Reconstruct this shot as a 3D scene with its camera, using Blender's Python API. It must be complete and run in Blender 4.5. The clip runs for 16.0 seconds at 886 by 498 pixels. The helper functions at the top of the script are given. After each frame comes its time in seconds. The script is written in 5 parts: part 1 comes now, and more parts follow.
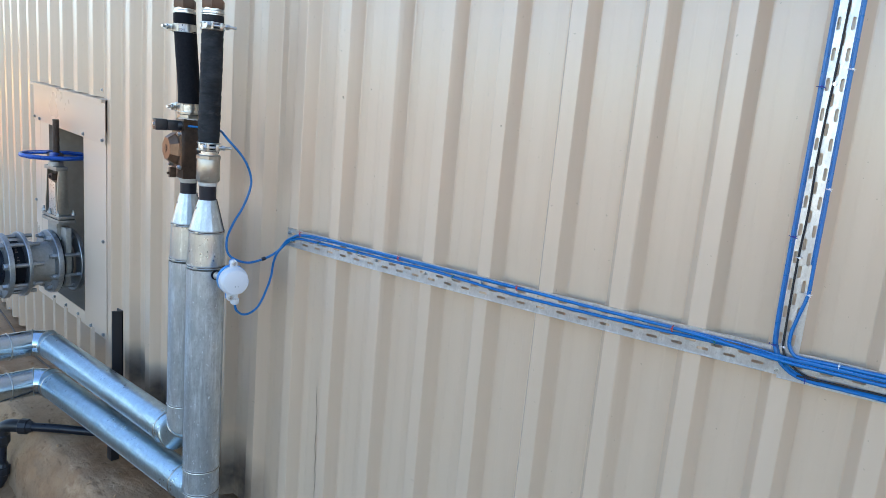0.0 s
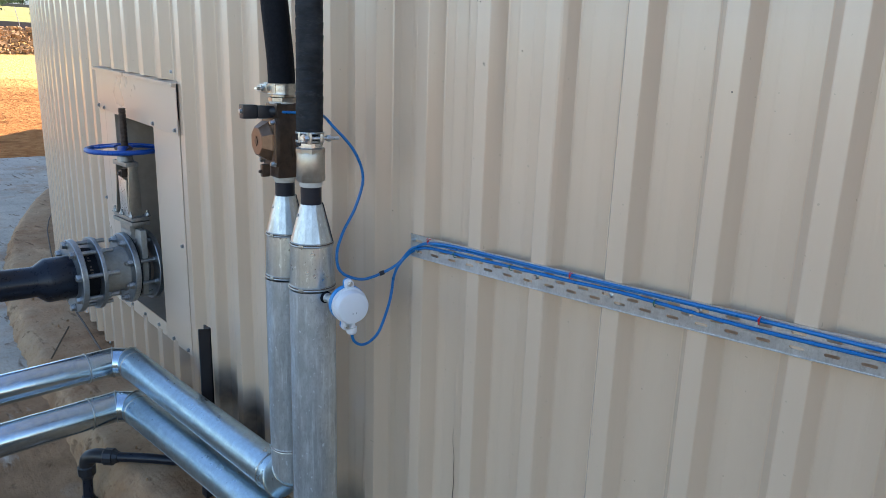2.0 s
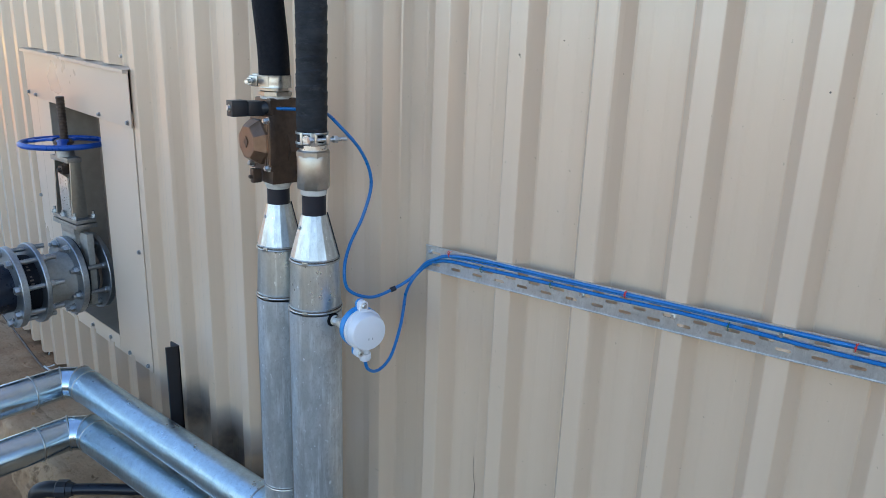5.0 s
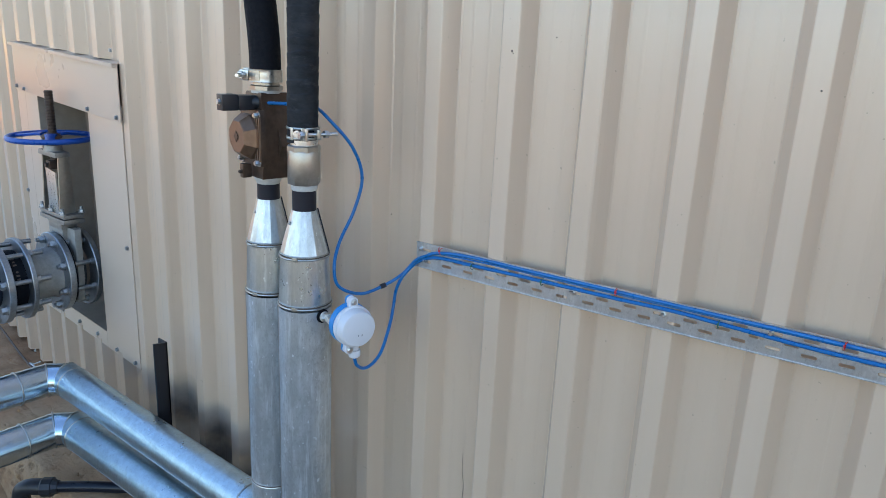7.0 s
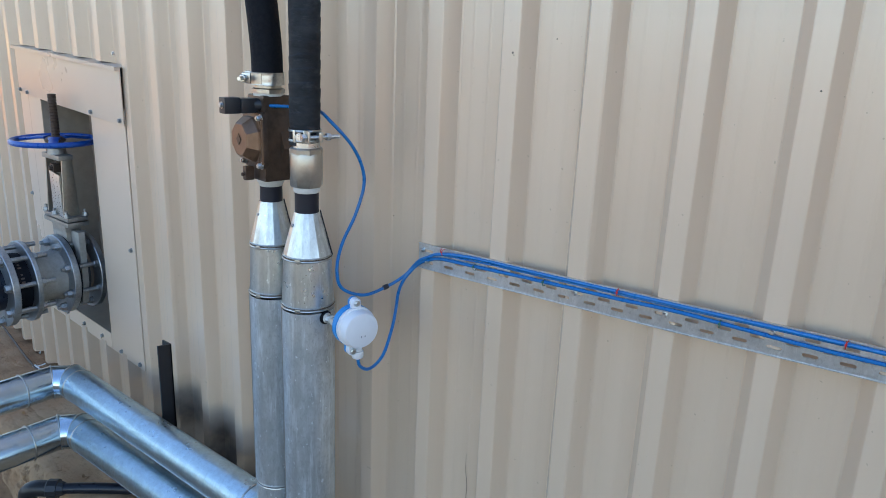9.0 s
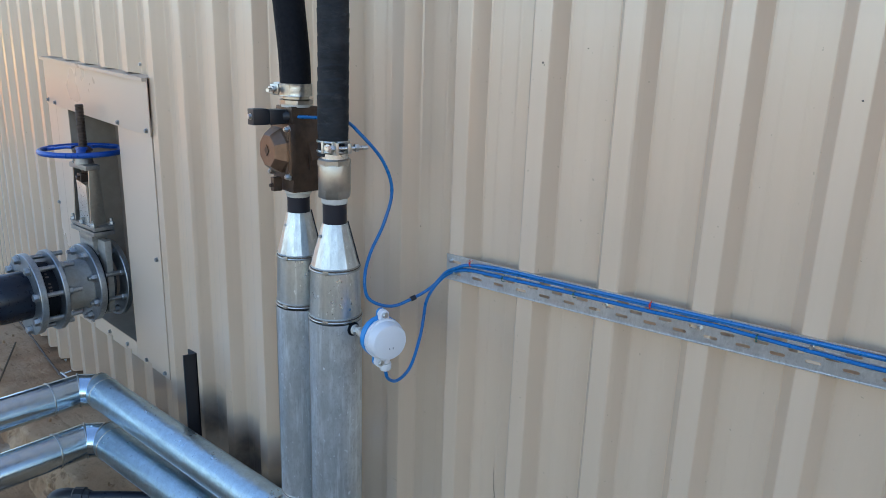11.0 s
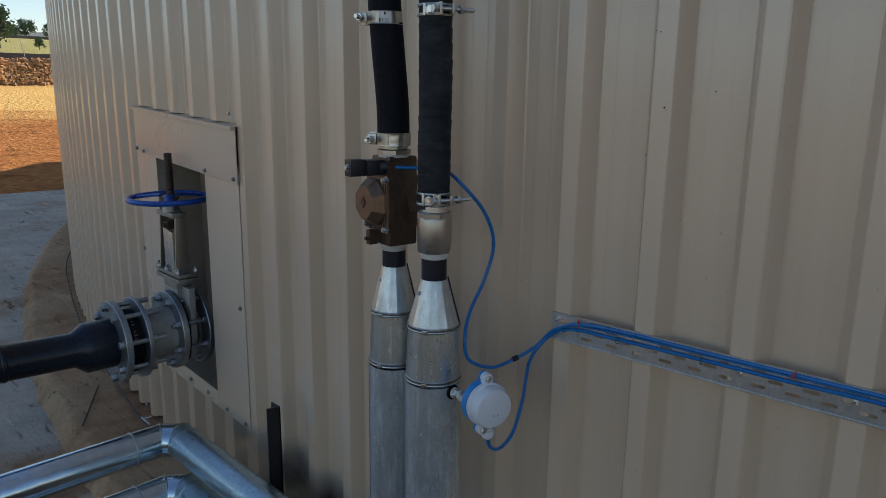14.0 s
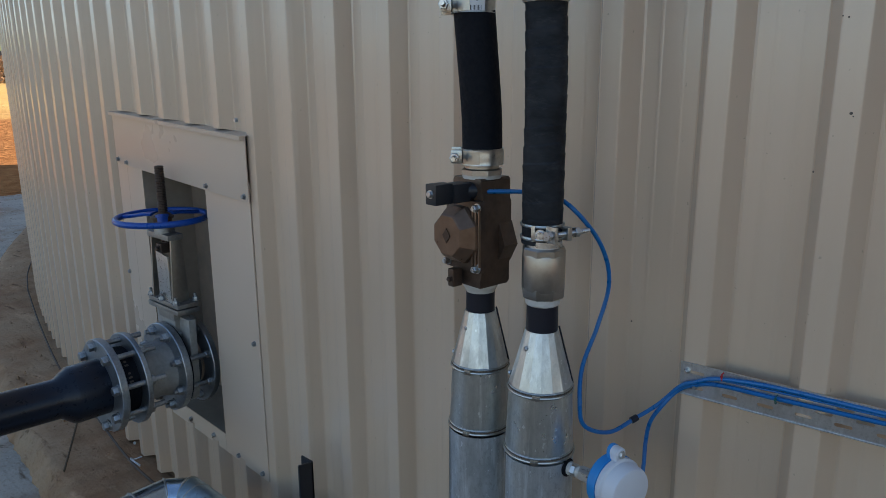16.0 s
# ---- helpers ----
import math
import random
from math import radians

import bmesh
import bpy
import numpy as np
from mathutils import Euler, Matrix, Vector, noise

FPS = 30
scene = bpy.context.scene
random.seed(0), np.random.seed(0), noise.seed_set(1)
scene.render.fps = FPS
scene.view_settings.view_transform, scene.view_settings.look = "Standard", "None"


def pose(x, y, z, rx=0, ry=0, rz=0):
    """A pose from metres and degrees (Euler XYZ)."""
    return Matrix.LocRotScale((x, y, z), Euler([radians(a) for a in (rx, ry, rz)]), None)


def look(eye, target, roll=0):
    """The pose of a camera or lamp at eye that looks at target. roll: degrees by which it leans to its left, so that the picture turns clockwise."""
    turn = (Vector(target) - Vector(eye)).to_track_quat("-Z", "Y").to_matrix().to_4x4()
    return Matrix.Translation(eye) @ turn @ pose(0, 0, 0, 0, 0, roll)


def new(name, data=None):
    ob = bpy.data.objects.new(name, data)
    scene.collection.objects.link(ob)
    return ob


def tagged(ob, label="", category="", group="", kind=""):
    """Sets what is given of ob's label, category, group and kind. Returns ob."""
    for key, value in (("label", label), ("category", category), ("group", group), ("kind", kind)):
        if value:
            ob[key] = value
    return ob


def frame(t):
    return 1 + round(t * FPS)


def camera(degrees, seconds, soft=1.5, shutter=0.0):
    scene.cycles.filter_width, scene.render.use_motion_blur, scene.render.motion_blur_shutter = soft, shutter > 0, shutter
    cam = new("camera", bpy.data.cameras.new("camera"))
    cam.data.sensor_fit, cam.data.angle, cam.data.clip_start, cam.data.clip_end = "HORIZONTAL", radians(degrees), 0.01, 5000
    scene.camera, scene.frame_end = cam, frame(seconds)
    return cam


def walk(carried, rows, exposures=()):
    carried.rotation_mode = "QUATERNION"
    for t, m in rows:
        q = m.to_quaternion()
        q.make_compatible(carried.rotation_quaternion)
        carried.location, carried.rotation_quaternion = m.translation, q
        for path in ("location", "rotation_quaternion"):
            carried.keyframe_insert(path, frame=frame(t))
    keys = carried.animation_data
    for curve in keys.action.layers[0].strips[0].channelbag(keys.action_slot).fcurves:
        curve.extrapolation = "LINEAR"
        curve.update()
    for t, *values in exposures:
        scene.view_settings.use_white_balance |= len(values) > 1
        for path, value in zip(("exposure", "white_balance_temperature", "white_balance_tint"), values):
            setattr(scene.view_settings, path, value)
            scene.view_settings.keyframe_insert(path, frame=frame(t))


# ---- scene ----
cam = camera(63.3, 16.0, soft=0.8)
PATH = [
    (0, (0.147, -0.029, 1.427), (-1.135, 1.456, 1.039), 5.1),
    (0.5, (0.088, 0.002, 1.419), (-1.236, 1.438, 0.988), 4.1),
    (1, (-0.13, 0.021, 1.437), (-1.439, 1.466, 0.991), 2.8),
    (1.5, (-0.281, 0.078, 1.429), (-1.62, 1.477, 0.928), 1.2),
    (2, (-0.348, 0.153, 1.422), (-1.729, 1.512, 0.927), 1.8),
    (2.5, (-0.474, 0.166, 1.437), (-1.832, 1.544, 0.930), 1.8),
    (3, (-0.59, 0.146, 1.439), (-1.912, 1.552, 0.915), 1.5),
    (3.5, (-0.616, 0.137, 1.443), (-1.904, 1.573, 0.914), 1.8),
    (4, (-0.626, 0.149, 1.442), (-1.883, 1.609, 0.905), 1.9),
    (4.5, (-0.627, 0.157, 1.445), (-1.862, 1.632, 0.896), 1.8),
    (7, (-0.629, 0.161, 1.434), (-1.835, 1.659, 0.887), 2.7),
    (7.5, (-0.627, 0.155, 1.437), (-1.83, 1.657, 0.892), 2.8),
    (8, (-0.628, 0.156, 1.436), (-1.832, 1.657, 0.891), 2.7),
    (8.5, (-0.625, 0.155, 1.437), (-1.829, 1.656, 0.894), 2.6),
    (9, (-0.625, 0.158, 1.439), (-1.837, 1.651, 0.890), 2.3),
    (11.3, (-0.652, 0.152, 1.449), (-1.924, 1.602, 0.921), 1.7),
    (11.5, (-0.649, 0.146, 1.452), (-1.939, 1.582, 0.931), 1.5),
    (12, (-0.654, 0.143, 1.458), (-1.967, 1.567, 0.963), 1.6),
    (12.5, (-0.657, 0.143, 1.456), (-1.969, 1.571, 0.968), 2.0),
    (13, (-0.663, 0.143, 1.459), (-1.999, 1.555, 0.988), 1.8),
    (13.5, (-0.707, 0.144, 1.462), (-2.069, 1.534, 1.002), 1.0),
    (14, (-0.777, 0.172, 1.456), (-2.174, 1.534, 1.018), 0.7),
    (14.5, (-0.865, 0.245, 1.460), (-2.264, 1.61, 1.037), 1.1),
    (15, (-0.962, 0.263, 1.467), (-2.345, 1.64, 1.030), 1.0),
    (15.5, (-1.07, 0.235, 1.481), (-2.425, 1.634, 1.029), 0.2),
    (16, (-1.142, 0.213, 1.478), (-2.457, 1.646, 1.013), -0.4),
]
EXPOSURES = [(0.0, 1.84, 6600, 11.4), (0.5, 1.67, 6600, 11.4), (1.0, 1.52, 6620, 11.4), (2.0, 1.42, 6620, 11.4), (2.5, 1.47, 6620, 11.4), (3.0, 1.50, 6610, 11.4), (3.5, 1.65, 6600, 11.4), (9.0, 1.65, 6600, 11.4), (11.3, 1.48, 6630, 11.4),
             (12.5, 1.05, 6700, 11.4), (13.0, 0.77, 6720, 11.4), (14.0, 0.12, 6850, 11.4), (14.5, -0.14, 6900, 11.4), (15.0, -0.18, 6900, 11.4), (15.5, 0.10, 6850, 11.4), (16.0, 0.52, 6700, 11.4)]
walk(cam, [(t, look(eye, target, roll)) for t, eye, target, roll in PATH], EXPOSURES)

# ---- world and light: late sun behind the tank, the pipes stand in open shade ----
SUN_EL, SUN_AZ = radians(35), radians(-3)          # azimuth from +y towards +x
world = bpy.data.worlds.new("sky")
scene.world = world
world.use_nodes = True
wn, wl = world.node_tree.nodes, world.node_tree.links
sky = wn.new("ShaderNodeTexSky")
sky.sky_type, sky.sun_disc = "NISHITA", False
sky.sun_elevation, sky.sun_rotation = SUN_EL, SUN_AZ
sky.dust_density, sky.ozone_density = 0.3, 2.6
wl.new(sky.outputs[0], wn["Background"].inputs[0])
wn["Background"].inputs[1].default_value = 0.15
sun_data = bpy.data.lights.new("sun", "SUN")
sun_data.energy, sun_data.angle, sun_data.color = 5.0, radians(0.6), (1.0, 0.87, 0.7)
sun = new("sun", sun_data)
toward = Vector((math.sin(SUN_AZ) * math.cos(SUN_EL), math.cos(SUN_AZ) * math.cos(SUN_EL), math.sin(SUN_EL)))
sun.matrix_world = look(toward * 60, (0, 0, 0))


# ---- materials ----
class Nodes:
    """A small builder for one node material."""

    def __init__(self, name):
        self.mat = bpy.data.materials.new(name)
        self.mat.use_nodes = True
        self.t = self.mat.node_tree
        self.b = self.t.nodes["Principled BSDF"]
        self.coord = self.t.nodes.new("ShaderNodeTexCoord").outputs["Object"]

    def node(self, kind, **inputs):
        n = self.t.nodes.new(kind)
        for key, value in inputs.items():
            self.put(n.inputs[key.replace("_", " ")], value)
        return n

    def put(self, socket, value):
        if isinstance(value, bpy.types.NodeSocket):
            self.t.links.new(value, socket)
        else:
            socket.default_value = value

    def noise(self, scale, detail=4.0, stretch=(1, 1, 1), rough=0.55, vec=None):
        m = self.node("ShaderNodeMapping", Vector=vec or self.coord, Scale=stretch)
        return self.node("ShaderNodeTexNoise", Vector=m.outputs[0], Scale=scale, Detail=detail, Roughness=rough).outputs[0]

    def ramp(self, fac, lo, hi, a=0.0, b=1.0):
        return self.node("ShaderNodeMapRange", Value=fac, From_Min=lo, From_Max=hi, To_Min=a, To_Max=b).outputs[0]

    def mix(self, fac, a, b, mode="MIX"):
        n = self.t.nodes.new("ShaderNodeMix")
        n.data_type, n.blend_type = "RGBA", mode
        self.put(n.inputs[0], fac)
        for socket, v in ((n.inputs[6], a), (n.inputs[7], b)):
            self.put(socket, v if isinstance(v, bpy.types.NodeSocket) else (*v, 1.0))
        return n.outputs[2]

    def math(self, op, a, b=0.0):
        n = self.t.nodes.new("ShaderNodeMath")
        n.operation = op
        self.put(n.inputs[0], a)
        self.put(n.inputs[1], b)
        return n.outputs[0]

    def bump(self, height, strength, distance=0.01):
        n = self.node("ShaderNodeBump", Height=height, Strength=strength, Distance=distance)
        old = self.b.inputs["Normal"]
        if old.is_linked:
            self.t.links.new(old.links[0].from_socket, n.inputs["Normal"])
        self.t.links.new(n.outputs[0], old)

    def set(self, color=None, rough=None, metal=None):
        if color is not None:
            self.put(self.b.inputs["Base Color"], color if isinstance(color, bpy.types.NodeSocket) else (*color, 1.0))
        if rough is not None:
            self.put(self.b.inputs["Roughness"], rough)
        if metal is not None:
            self.put(self.b.inputs["Metallic"], metal)
        return self.mat


def simple(name, color, rough, metal=0.0, vary=0.25, scale=30.0, bump=0.1, stretch=(1, 1, 1)):
    """A plain surface with grain at two sizes."""
    m = Nodes(name)
    big, fine = m.noise(scale * 0.25, 3, stretch), m.noise(scale * 3, 5, stretch)
    f = m.math("ADD", m.math("MULTIPLY", big, 0.6), m.math("MULTIPLY", fine, 0.4))
    dark = tuple(c * (1 - vary) for c in color)
    light = tuple(min(1.0, c * (1 + vary)) for c in color)
    m.bump(fine, bump, 0.002)
    return m.set(m.mix(m.ramp(f, 0.3, 0.7), dark, light), m.ramp(fine, 0.3, 0.7, rough * 0.85, min(1.0, rough * 1.2)), metal)


def cladding_material():
    m = Nodes("beige_coated_sheet")
    streak = m.noise(5.0, 5, (6, 6, 0.25))
    blotch = m.noise(1.1, 3)
    grain = m.noise(220.0, 2)
    pos = m.node("ShaderNodeNewGeometry").outputs["Position"]
    col = m.mix(m.ramp(streak, 0.35, 0.7), (0.615, 0.462, 0.328), (0.64, 0.485, 0.348))
    col = m.mix(m.ramp(blotch, 0.35, 0.75, 0.0, 0.35), col, (0.575, 0.43, 0.3))
    # fine dust specks
    spec = m.noise(95.0, 1)
    col = m.mix(m.ramp(spec, 0.77, 0.79, 0.0, 0.4), col, (0.26, 0.2, 0.15))
    # black overspray on the lowest part behind the pipes
    fac = None
    for p, r in (((-2.56, 1.27, 0.27), 0.13), ((-2.38, 1.27, 0.2), 0.16), ((-2.2, 1.27, 0.12), 0.16), ((-1.84, 1.27, 0.08), 0.19), ((-1.98, 1.27, 0.1), 0.16)):
        d = m.node("ShaderNodeVectorMath", Vector=pos)
        d.operation = "DISTANCE"
        d.inputs[1].default_value = p
        k = m.ramp(d.outputs["Value"], r * 0.35, r, 1.0, 0.0)
        fac = k if fac is None else m.math("MAXIMUM", fac, k)
    spray = m.math("MULTIPLY", fac, m.ramp(m.noise(9.0, 4, vec=pos), 0.25, 0.6, 0.55, 1.0))
    col = m.mix(m.math("MULTIPLY", spray, 0.9), col, (0.03, 0.03, 0.032))
    m.bump(m.noise(2.0, 2, (1, 1, 0.3)), 0.12, 0.02)
    m.bump(grain, 0.05, 0.001)
    m.b.inputs["Coat Weight"].default_value = 1.0
    m.b.inputs["Coat Roughness"].default_value = 0.2
    return m.set(col, m.ramp(streak, 0.3, 0.7, 0.3, 0.4), 0.0)


def galvanised(name, base, rough, spangle=60.0, dents=0.25, worn=0.55, flecks=0.0, tint=None, crinkle=0.0, metal=1.0, streaked=False):
    m = Nodes(name)
    cell = m.node("ShaderNodeTexVoronoi", Vector=m.coord, Scale=spangle)
    cloud = m.noise(9.0, 5)
    stain = m.noise(34.0, 7, (1, 1, 0.5), 0.7)
    patch = m.noise(75.0, 6, (1, 1, 0.35), 0.7)
    col = m.mix(m.ramp(cell.outputs["Color"], 0.1, 0.9), tuple(c * 0.9 for c in base), base)
    if tint:
        col = m.mix(m.ramp(m.noise(6.0, 5, (1, 1, 0.45)), 0.42, 0.64, 0.0, 0.75), col, tint)
    col = m.mix(m.ramp(stain, 0.46, 0.62, 0.0, worn * 0.7), col, tuple(c * 0.62 for c in base))
    col = m.mix(m.ramp(patch, 0.52, 0.64, 0.0, worn * 0.5), col, tuple(min(1, c * 1.3) for c in base))
    if flecks:
        fl = m.noise(190.0, 3, (1, 1, 0.6), 0.7)
        col = m.mix(m.ramp(fl, 0.54, 0.64, 0.0, flecks), col, tuple(c * 0.5 for c in base))
    if streaked:      # long vertical wash marks, chalky runs and small bare spots
        run = m.noise(26.0, 6, (1, 1, 0.05), 0.6)
        col = m.mix(m.ramp(run, 0.47, 0.64, 0.0, 0.55), col, tuple(c * 0.5 for c in base))
        chalk = m.noise(70.0, 6, (1, 1, 0.09), 0.65)
        col = m.mix(m.ramp(chalk, 0.55, 0.68, 0.0, 0.55), col, tuple(min(1, c * 1.35) for c in base))
        spot = m.noise(120.0, 2, (1, 1, 0.6), 0.5)
        col = m.mix(m.ramp(spot, 0.68, 0.72, 0.0, 0.6), col, tuple(min(1, c * 1.5) for c in base))
    m.bump(m.noise(9.0, 2), dents, 0.02)
    m.bump(m.noise(60.0, 3), dents * 0.22, 0.003)
    if crinkle:
        m.bump(m.noise(75.0, 4, (1, 1, 1), 0.6), crinkle, 0.004)
    gloss = m.math("ADD", m.math("MULTIPLY", cloud, 0.5), m.math("ADD", m.math("MULTIPLY", stain, 0.6), m.math("MULTIPLY", cell.outputs["Distance"], 0.15)))
    return m.set(col, m.ramp(gloss, 0.4, 0.9, rough * 0.8, rough * 1.35), metal)


def concrete_material(name, pale, brown, bias, bank):
    """Concrete under trodden soil; bank adds soil from the left end of the slab towards the pipes."""
    m = Nodes(name)
    pos = m.node("ShaderNodeNewGeometry").outputs["Position"]
    soil = m.math("ADD", m.noise(1.3, 6, vec=pos), m.math("MULTIPLY", m.noise(5.5, 6, vec=pos), 0.45))
    fine = m.noise(60.0, 6, vec=pos, rough=0.65)
    grit = m.noise(190.0, 3, vec=pos)
    c1 = m.mix(m.ramp(m.noise(2.6, 6, vec=pos), 0.3, 0.7), tuple(c * 0.78 for c in pale), tuple(c * 1.12 for c in pale))
    c2 = m.mix(m.ramp(m.noise(9.0, 6, vec=pos), 0.3, 0.7), tuple(c * 0.7 for c in brown), tuple(c * 1.15 for c in brown))
    x = m.node("ShaderNodeSeparateXYZ", Vector=pos).outputs[0]
    soil = m.math("ADD", soil, m.ramp(x, -4.4, -3.5, 0.0, bank))
    col = m.mix(m.ramp(soil, bias - 0.14, bias + 0.14), c1, c2)
    # scraped gashes across the surface, and grit
    gash = m.noise(3.2, 5, (1.2, 5.5, 1.0), 0.6, vec=pos)
    col = m.mix(m.ramp(gash, 0.6, 0.68, 0.0, 0.75), col, tuple(c * 0.38 for c in brown))
    dust = m.noise(2.4, 6, (1.0, 2.6, 1.0), 0.65, vec=pos)
    col = m.mix(m.ramp(dust, 0.58, 0.7, 0.0, 0.6), col, tuple(min(1.0, c * 1.35) for c in pale))
    col = m.mix(m.ramp(fine, 0.5, 0.75, 0.0, 0.4), col, tuple(c * 0.5 for c in brown))
    # unseen soil right of the pipes coloured darker to cut bounced light
    bounce_cut = m.math("ADD", x, m.math("MULTIPLY", m.noise(0.9, 6, vec=pos), 2.6))
    col = m.mix(m.ramp(bounce_cut, -0.9, -0.35), col, (0.19, 0.14, 0.1))
    pit = m.noise(16.0, 5, (1.0, 1.0, 1.0), 0.6, vec=pos)
    col = m.mix(m.ramp(pit, 0.63, 0.7, 0.0, 0.6), col, tuple(c * 0.32 for c in brown))
    m.bump(m.ramp(pit, 0.6, 0.7), 0.5, -0.012)
    m.bump(fine, 0.6, 0.007)
    m.bump(grit, 0.4, 0.003)
    m.bump(m.noise(7.0, 5, vec=pos), 0.35, 0.03)
    m.bump(gash, 0.4, -0.02)
    m.b.inputs["Specular IOR Level"].default_value = 0.06
    return m.set(col, 0.88, 0.0)


def ground_material():
    m = Nodes("bare_soil")
    pos = m.node("ShaderNodeNewGeometry").outputs["Position"]
    x = m.node("ShaderNodeSeparateXYZ", Vector=pos).outputs[0]
    n1, n2 = m.noise(0.6, 6, vec=pos), m.noise(6.0, 6, vec=pos)
    red = m.mix(m.ramp(n2, 0.3, 0.7), (0.34, 0.14, 0.055), (0.55, 0.26, 0.1))
    tan = m.mix(m.ramp(n2, 0.3, 0.7), (0.7, 0.43, 0.14), (0.8, 0.54, 0.22))
    grass = m.mix(m.ramp(n1, 0.3, 0.7), (0.34, 0.33, 0.14), (0.46, 0.43, 0.2))
    far = m.math("ADD", m.math("MULTIPLY", x, -1.0), m.math("MULTIPLY", n1, 7.0))
    col = m.mix(m.ramp(far, 28.0, 34.0), red, tan)
    col = m.mix(m.ramp(far, 46.0, 52.0), col, (0.4, 0.2, 0.09))
    col = m.mix(m.ramp(far, 58.0, 68.0), col, grass)
    clod = m.noise(1.7, 6, (1.0, 0.45, 1.0), 0.7, vec=pos)
    rough = m.math("MULTIPLY", m.ramp(clod, 0.56, 0.66, 0.0, 0.7), m.ramp(far, 27.0, 34.0, 1.0, 0.12))
    col = m.mix(rough, col, (0.2, 0.085, 0.035))
    # trodden grey-tan dust on the yard before the tank
    y = m.node("ShaderNodeSeparateXYZ", Vector=pos).outputs[1]
    dusty = m.math("ADD", y, m.math("MULTIPLY", n1, 6.0))
    col = m.mix(m.ramp(dusty, -6.0, -1.0, 1.0, 0.0), col, m.mix(m.ramp(n2, 0.3, 0.7), (0.37, 0.29, 0.215), (0.47, 0.385, 0.29)))
    m.bump(n2, 0.9, 0.15)
    m.bump(m.noise(30.0, 5, vec=pos), 0.5, 0.03)
    m.b.inputs["Specular IOR Level"].default_value = 0.0
    return m.set(col, 0.95, 0.0)


def wrapped_rubber():
    m = Nodes("wrapped_rubber")
    patch = m.noise(26.0, 5, (0.7, 0.7, 1.5), 0.6)
    scuff = m.noise(75.0, 6, (0.35, 0.35, 1.0), 0.7)
    col = m.mix(m.ramp(patch, 0.35, 0.68), (0.008, 0.009, 0.011), (0.027, 0.03, 0.033))
    col = m.mix(m.ramp(scuff, 0.55, 0.72, 0.0, 0.6), col, (0.06, 0.062, 0.063))
    m.bump(patch, 0.25, 0.004)
    m.bump(m.noise(240.0, 3), 0.25, 0.001)
    return m.set(col, m.ramp(scuff, 0.3, 0.7, 0.5, 0.75), 0.0)


CLAD = cladding_material()
PANEL = simple("beige_panel_paint", (0.595, 0.465, 0.352), 0.3, vary=0.03, scale=0.5, bump=0.0)
STEEL_DARK = simple("weathered_tank_steel", (0.225, 0.172, 0.128), 0.8, 0.0, vary=0.35, scale=10, bump=0.05)
REVEAL = simple("dull_reveal_sheet", (0.31, 0.255, 0.2), 0.6, 0.0, vary=0.3, scale=9, bump=0.04)
SHELL = simple("tank_shell_steel", (0.3, 0.3, 0.3), 0.5, 0.6)
GALV_UP = galvanised("galvanised_jacket_dull", (0.56, 0.61, 0.64), 0.38, 90.0, 0.16, 0.9, 0.4, (0.6, 0.61, 0.58), 0.03, 0.68, True)
GALV_COLLAR = galvanised("galvanised_collar_yellowed", (0.58, 0.61, 0.6), 0.3, 90.0, 0.12, 0.6, 0.3, (0.6, 0.59, 0.52), 0.02, 0.8, True)
GALV_RUN = galvanised("galvanised_jacket_bright", (0.5, 0.63, 0.69), 0.3, 70.0, 0.12, 0.4, 0.3, None, 0.4, 0.9)
GALV_LEG = galvanised("galvanised_jacket_smooth", (0.54, 0.65, 0.73), 0.2, 70.0, 0.12, 0.2, 0.05, None, 0.0, 1.0)
GALV_CONE = galvanised("galvanised_cone", (0.6, 0.63, 0.63), 0.33, 40.0, 0.05, 0.6, 0.25, (0.58, 0.58, 0.52), 0.02, 0.85, True)
BEAD = galvanised("galvanised_bead", (0.48, 0.48, 0.45), 0.32, 80.0, 0.05)
TRAY = galvanised("galvanised_tray", (0.61, 0.635, 0.65), 0.32, 260.0, 0.05, 0.6, 0.3, None, 0.0, 0.88)
ZINC = simple("zinc_plated_steel", (0.62, 0.62, 0.6), 0.3, 1.0, vary=0.2, scale=60)
CLAMP = simple("stained_clamp_steel", (0.5, 0.49, 0.45), 0.32, 0.95, vary=0.4, scale=55, bump=0.05)
BOLT = simple("dull_zinc_bolt", (0.34, 0.35, 0.35), 0.42, 0.9, vary=0.4, scale=60)
FLANGE = simple("galvanised_flange", (0.34, 0.37, 0.395), 0.36, 0.9, vary=0.35, scale=45, bump=0.12)
CAST = simple("grey_cast_steel", (0.3, 0.29, 0.27), 0.45, 0.8, vary=0.4, scale=40, bump=0.2)
STAINLESS = simple("stainless_coupling", (0.41, 0.38, 0.33), 0.33, 0.9, vary=0.18, scale=40, bump=0.05)
SPOOL = simple("grey_primer", (0.29, 0.275, 0.245), 0.6, 0.1, vary=0.35, scale=25, bump=0.15)
BRASS = simple("tarnished_bronze", (0.105, 0.07, 0.05), 0.36, 0.6, vary=0.5, scale=22, bump=0.25)
BRASS_CAP = simple("bronze_cap", (0.23, 0.145, 0.095), 0.32, 0.65, vary=0.35, scale=18, bump=0.15)
RUBBER = simple("black_rubber", (0.005, 0.006, 0.009), 0.72, 0.0, vary=0.3, scale=50, bump=0.3)
WRAP = wrapped_rubber()
CABLE_DUSTY = simple("dusty_cable_sheath", (0.11, 0.08, 0.062), 0.7)
PLASTIC_BLACK = simple("black_plastic", (0.014, 0.016, 0.02), 0.38, 0.0, vary=0.2, scale=40, bump=0.06)
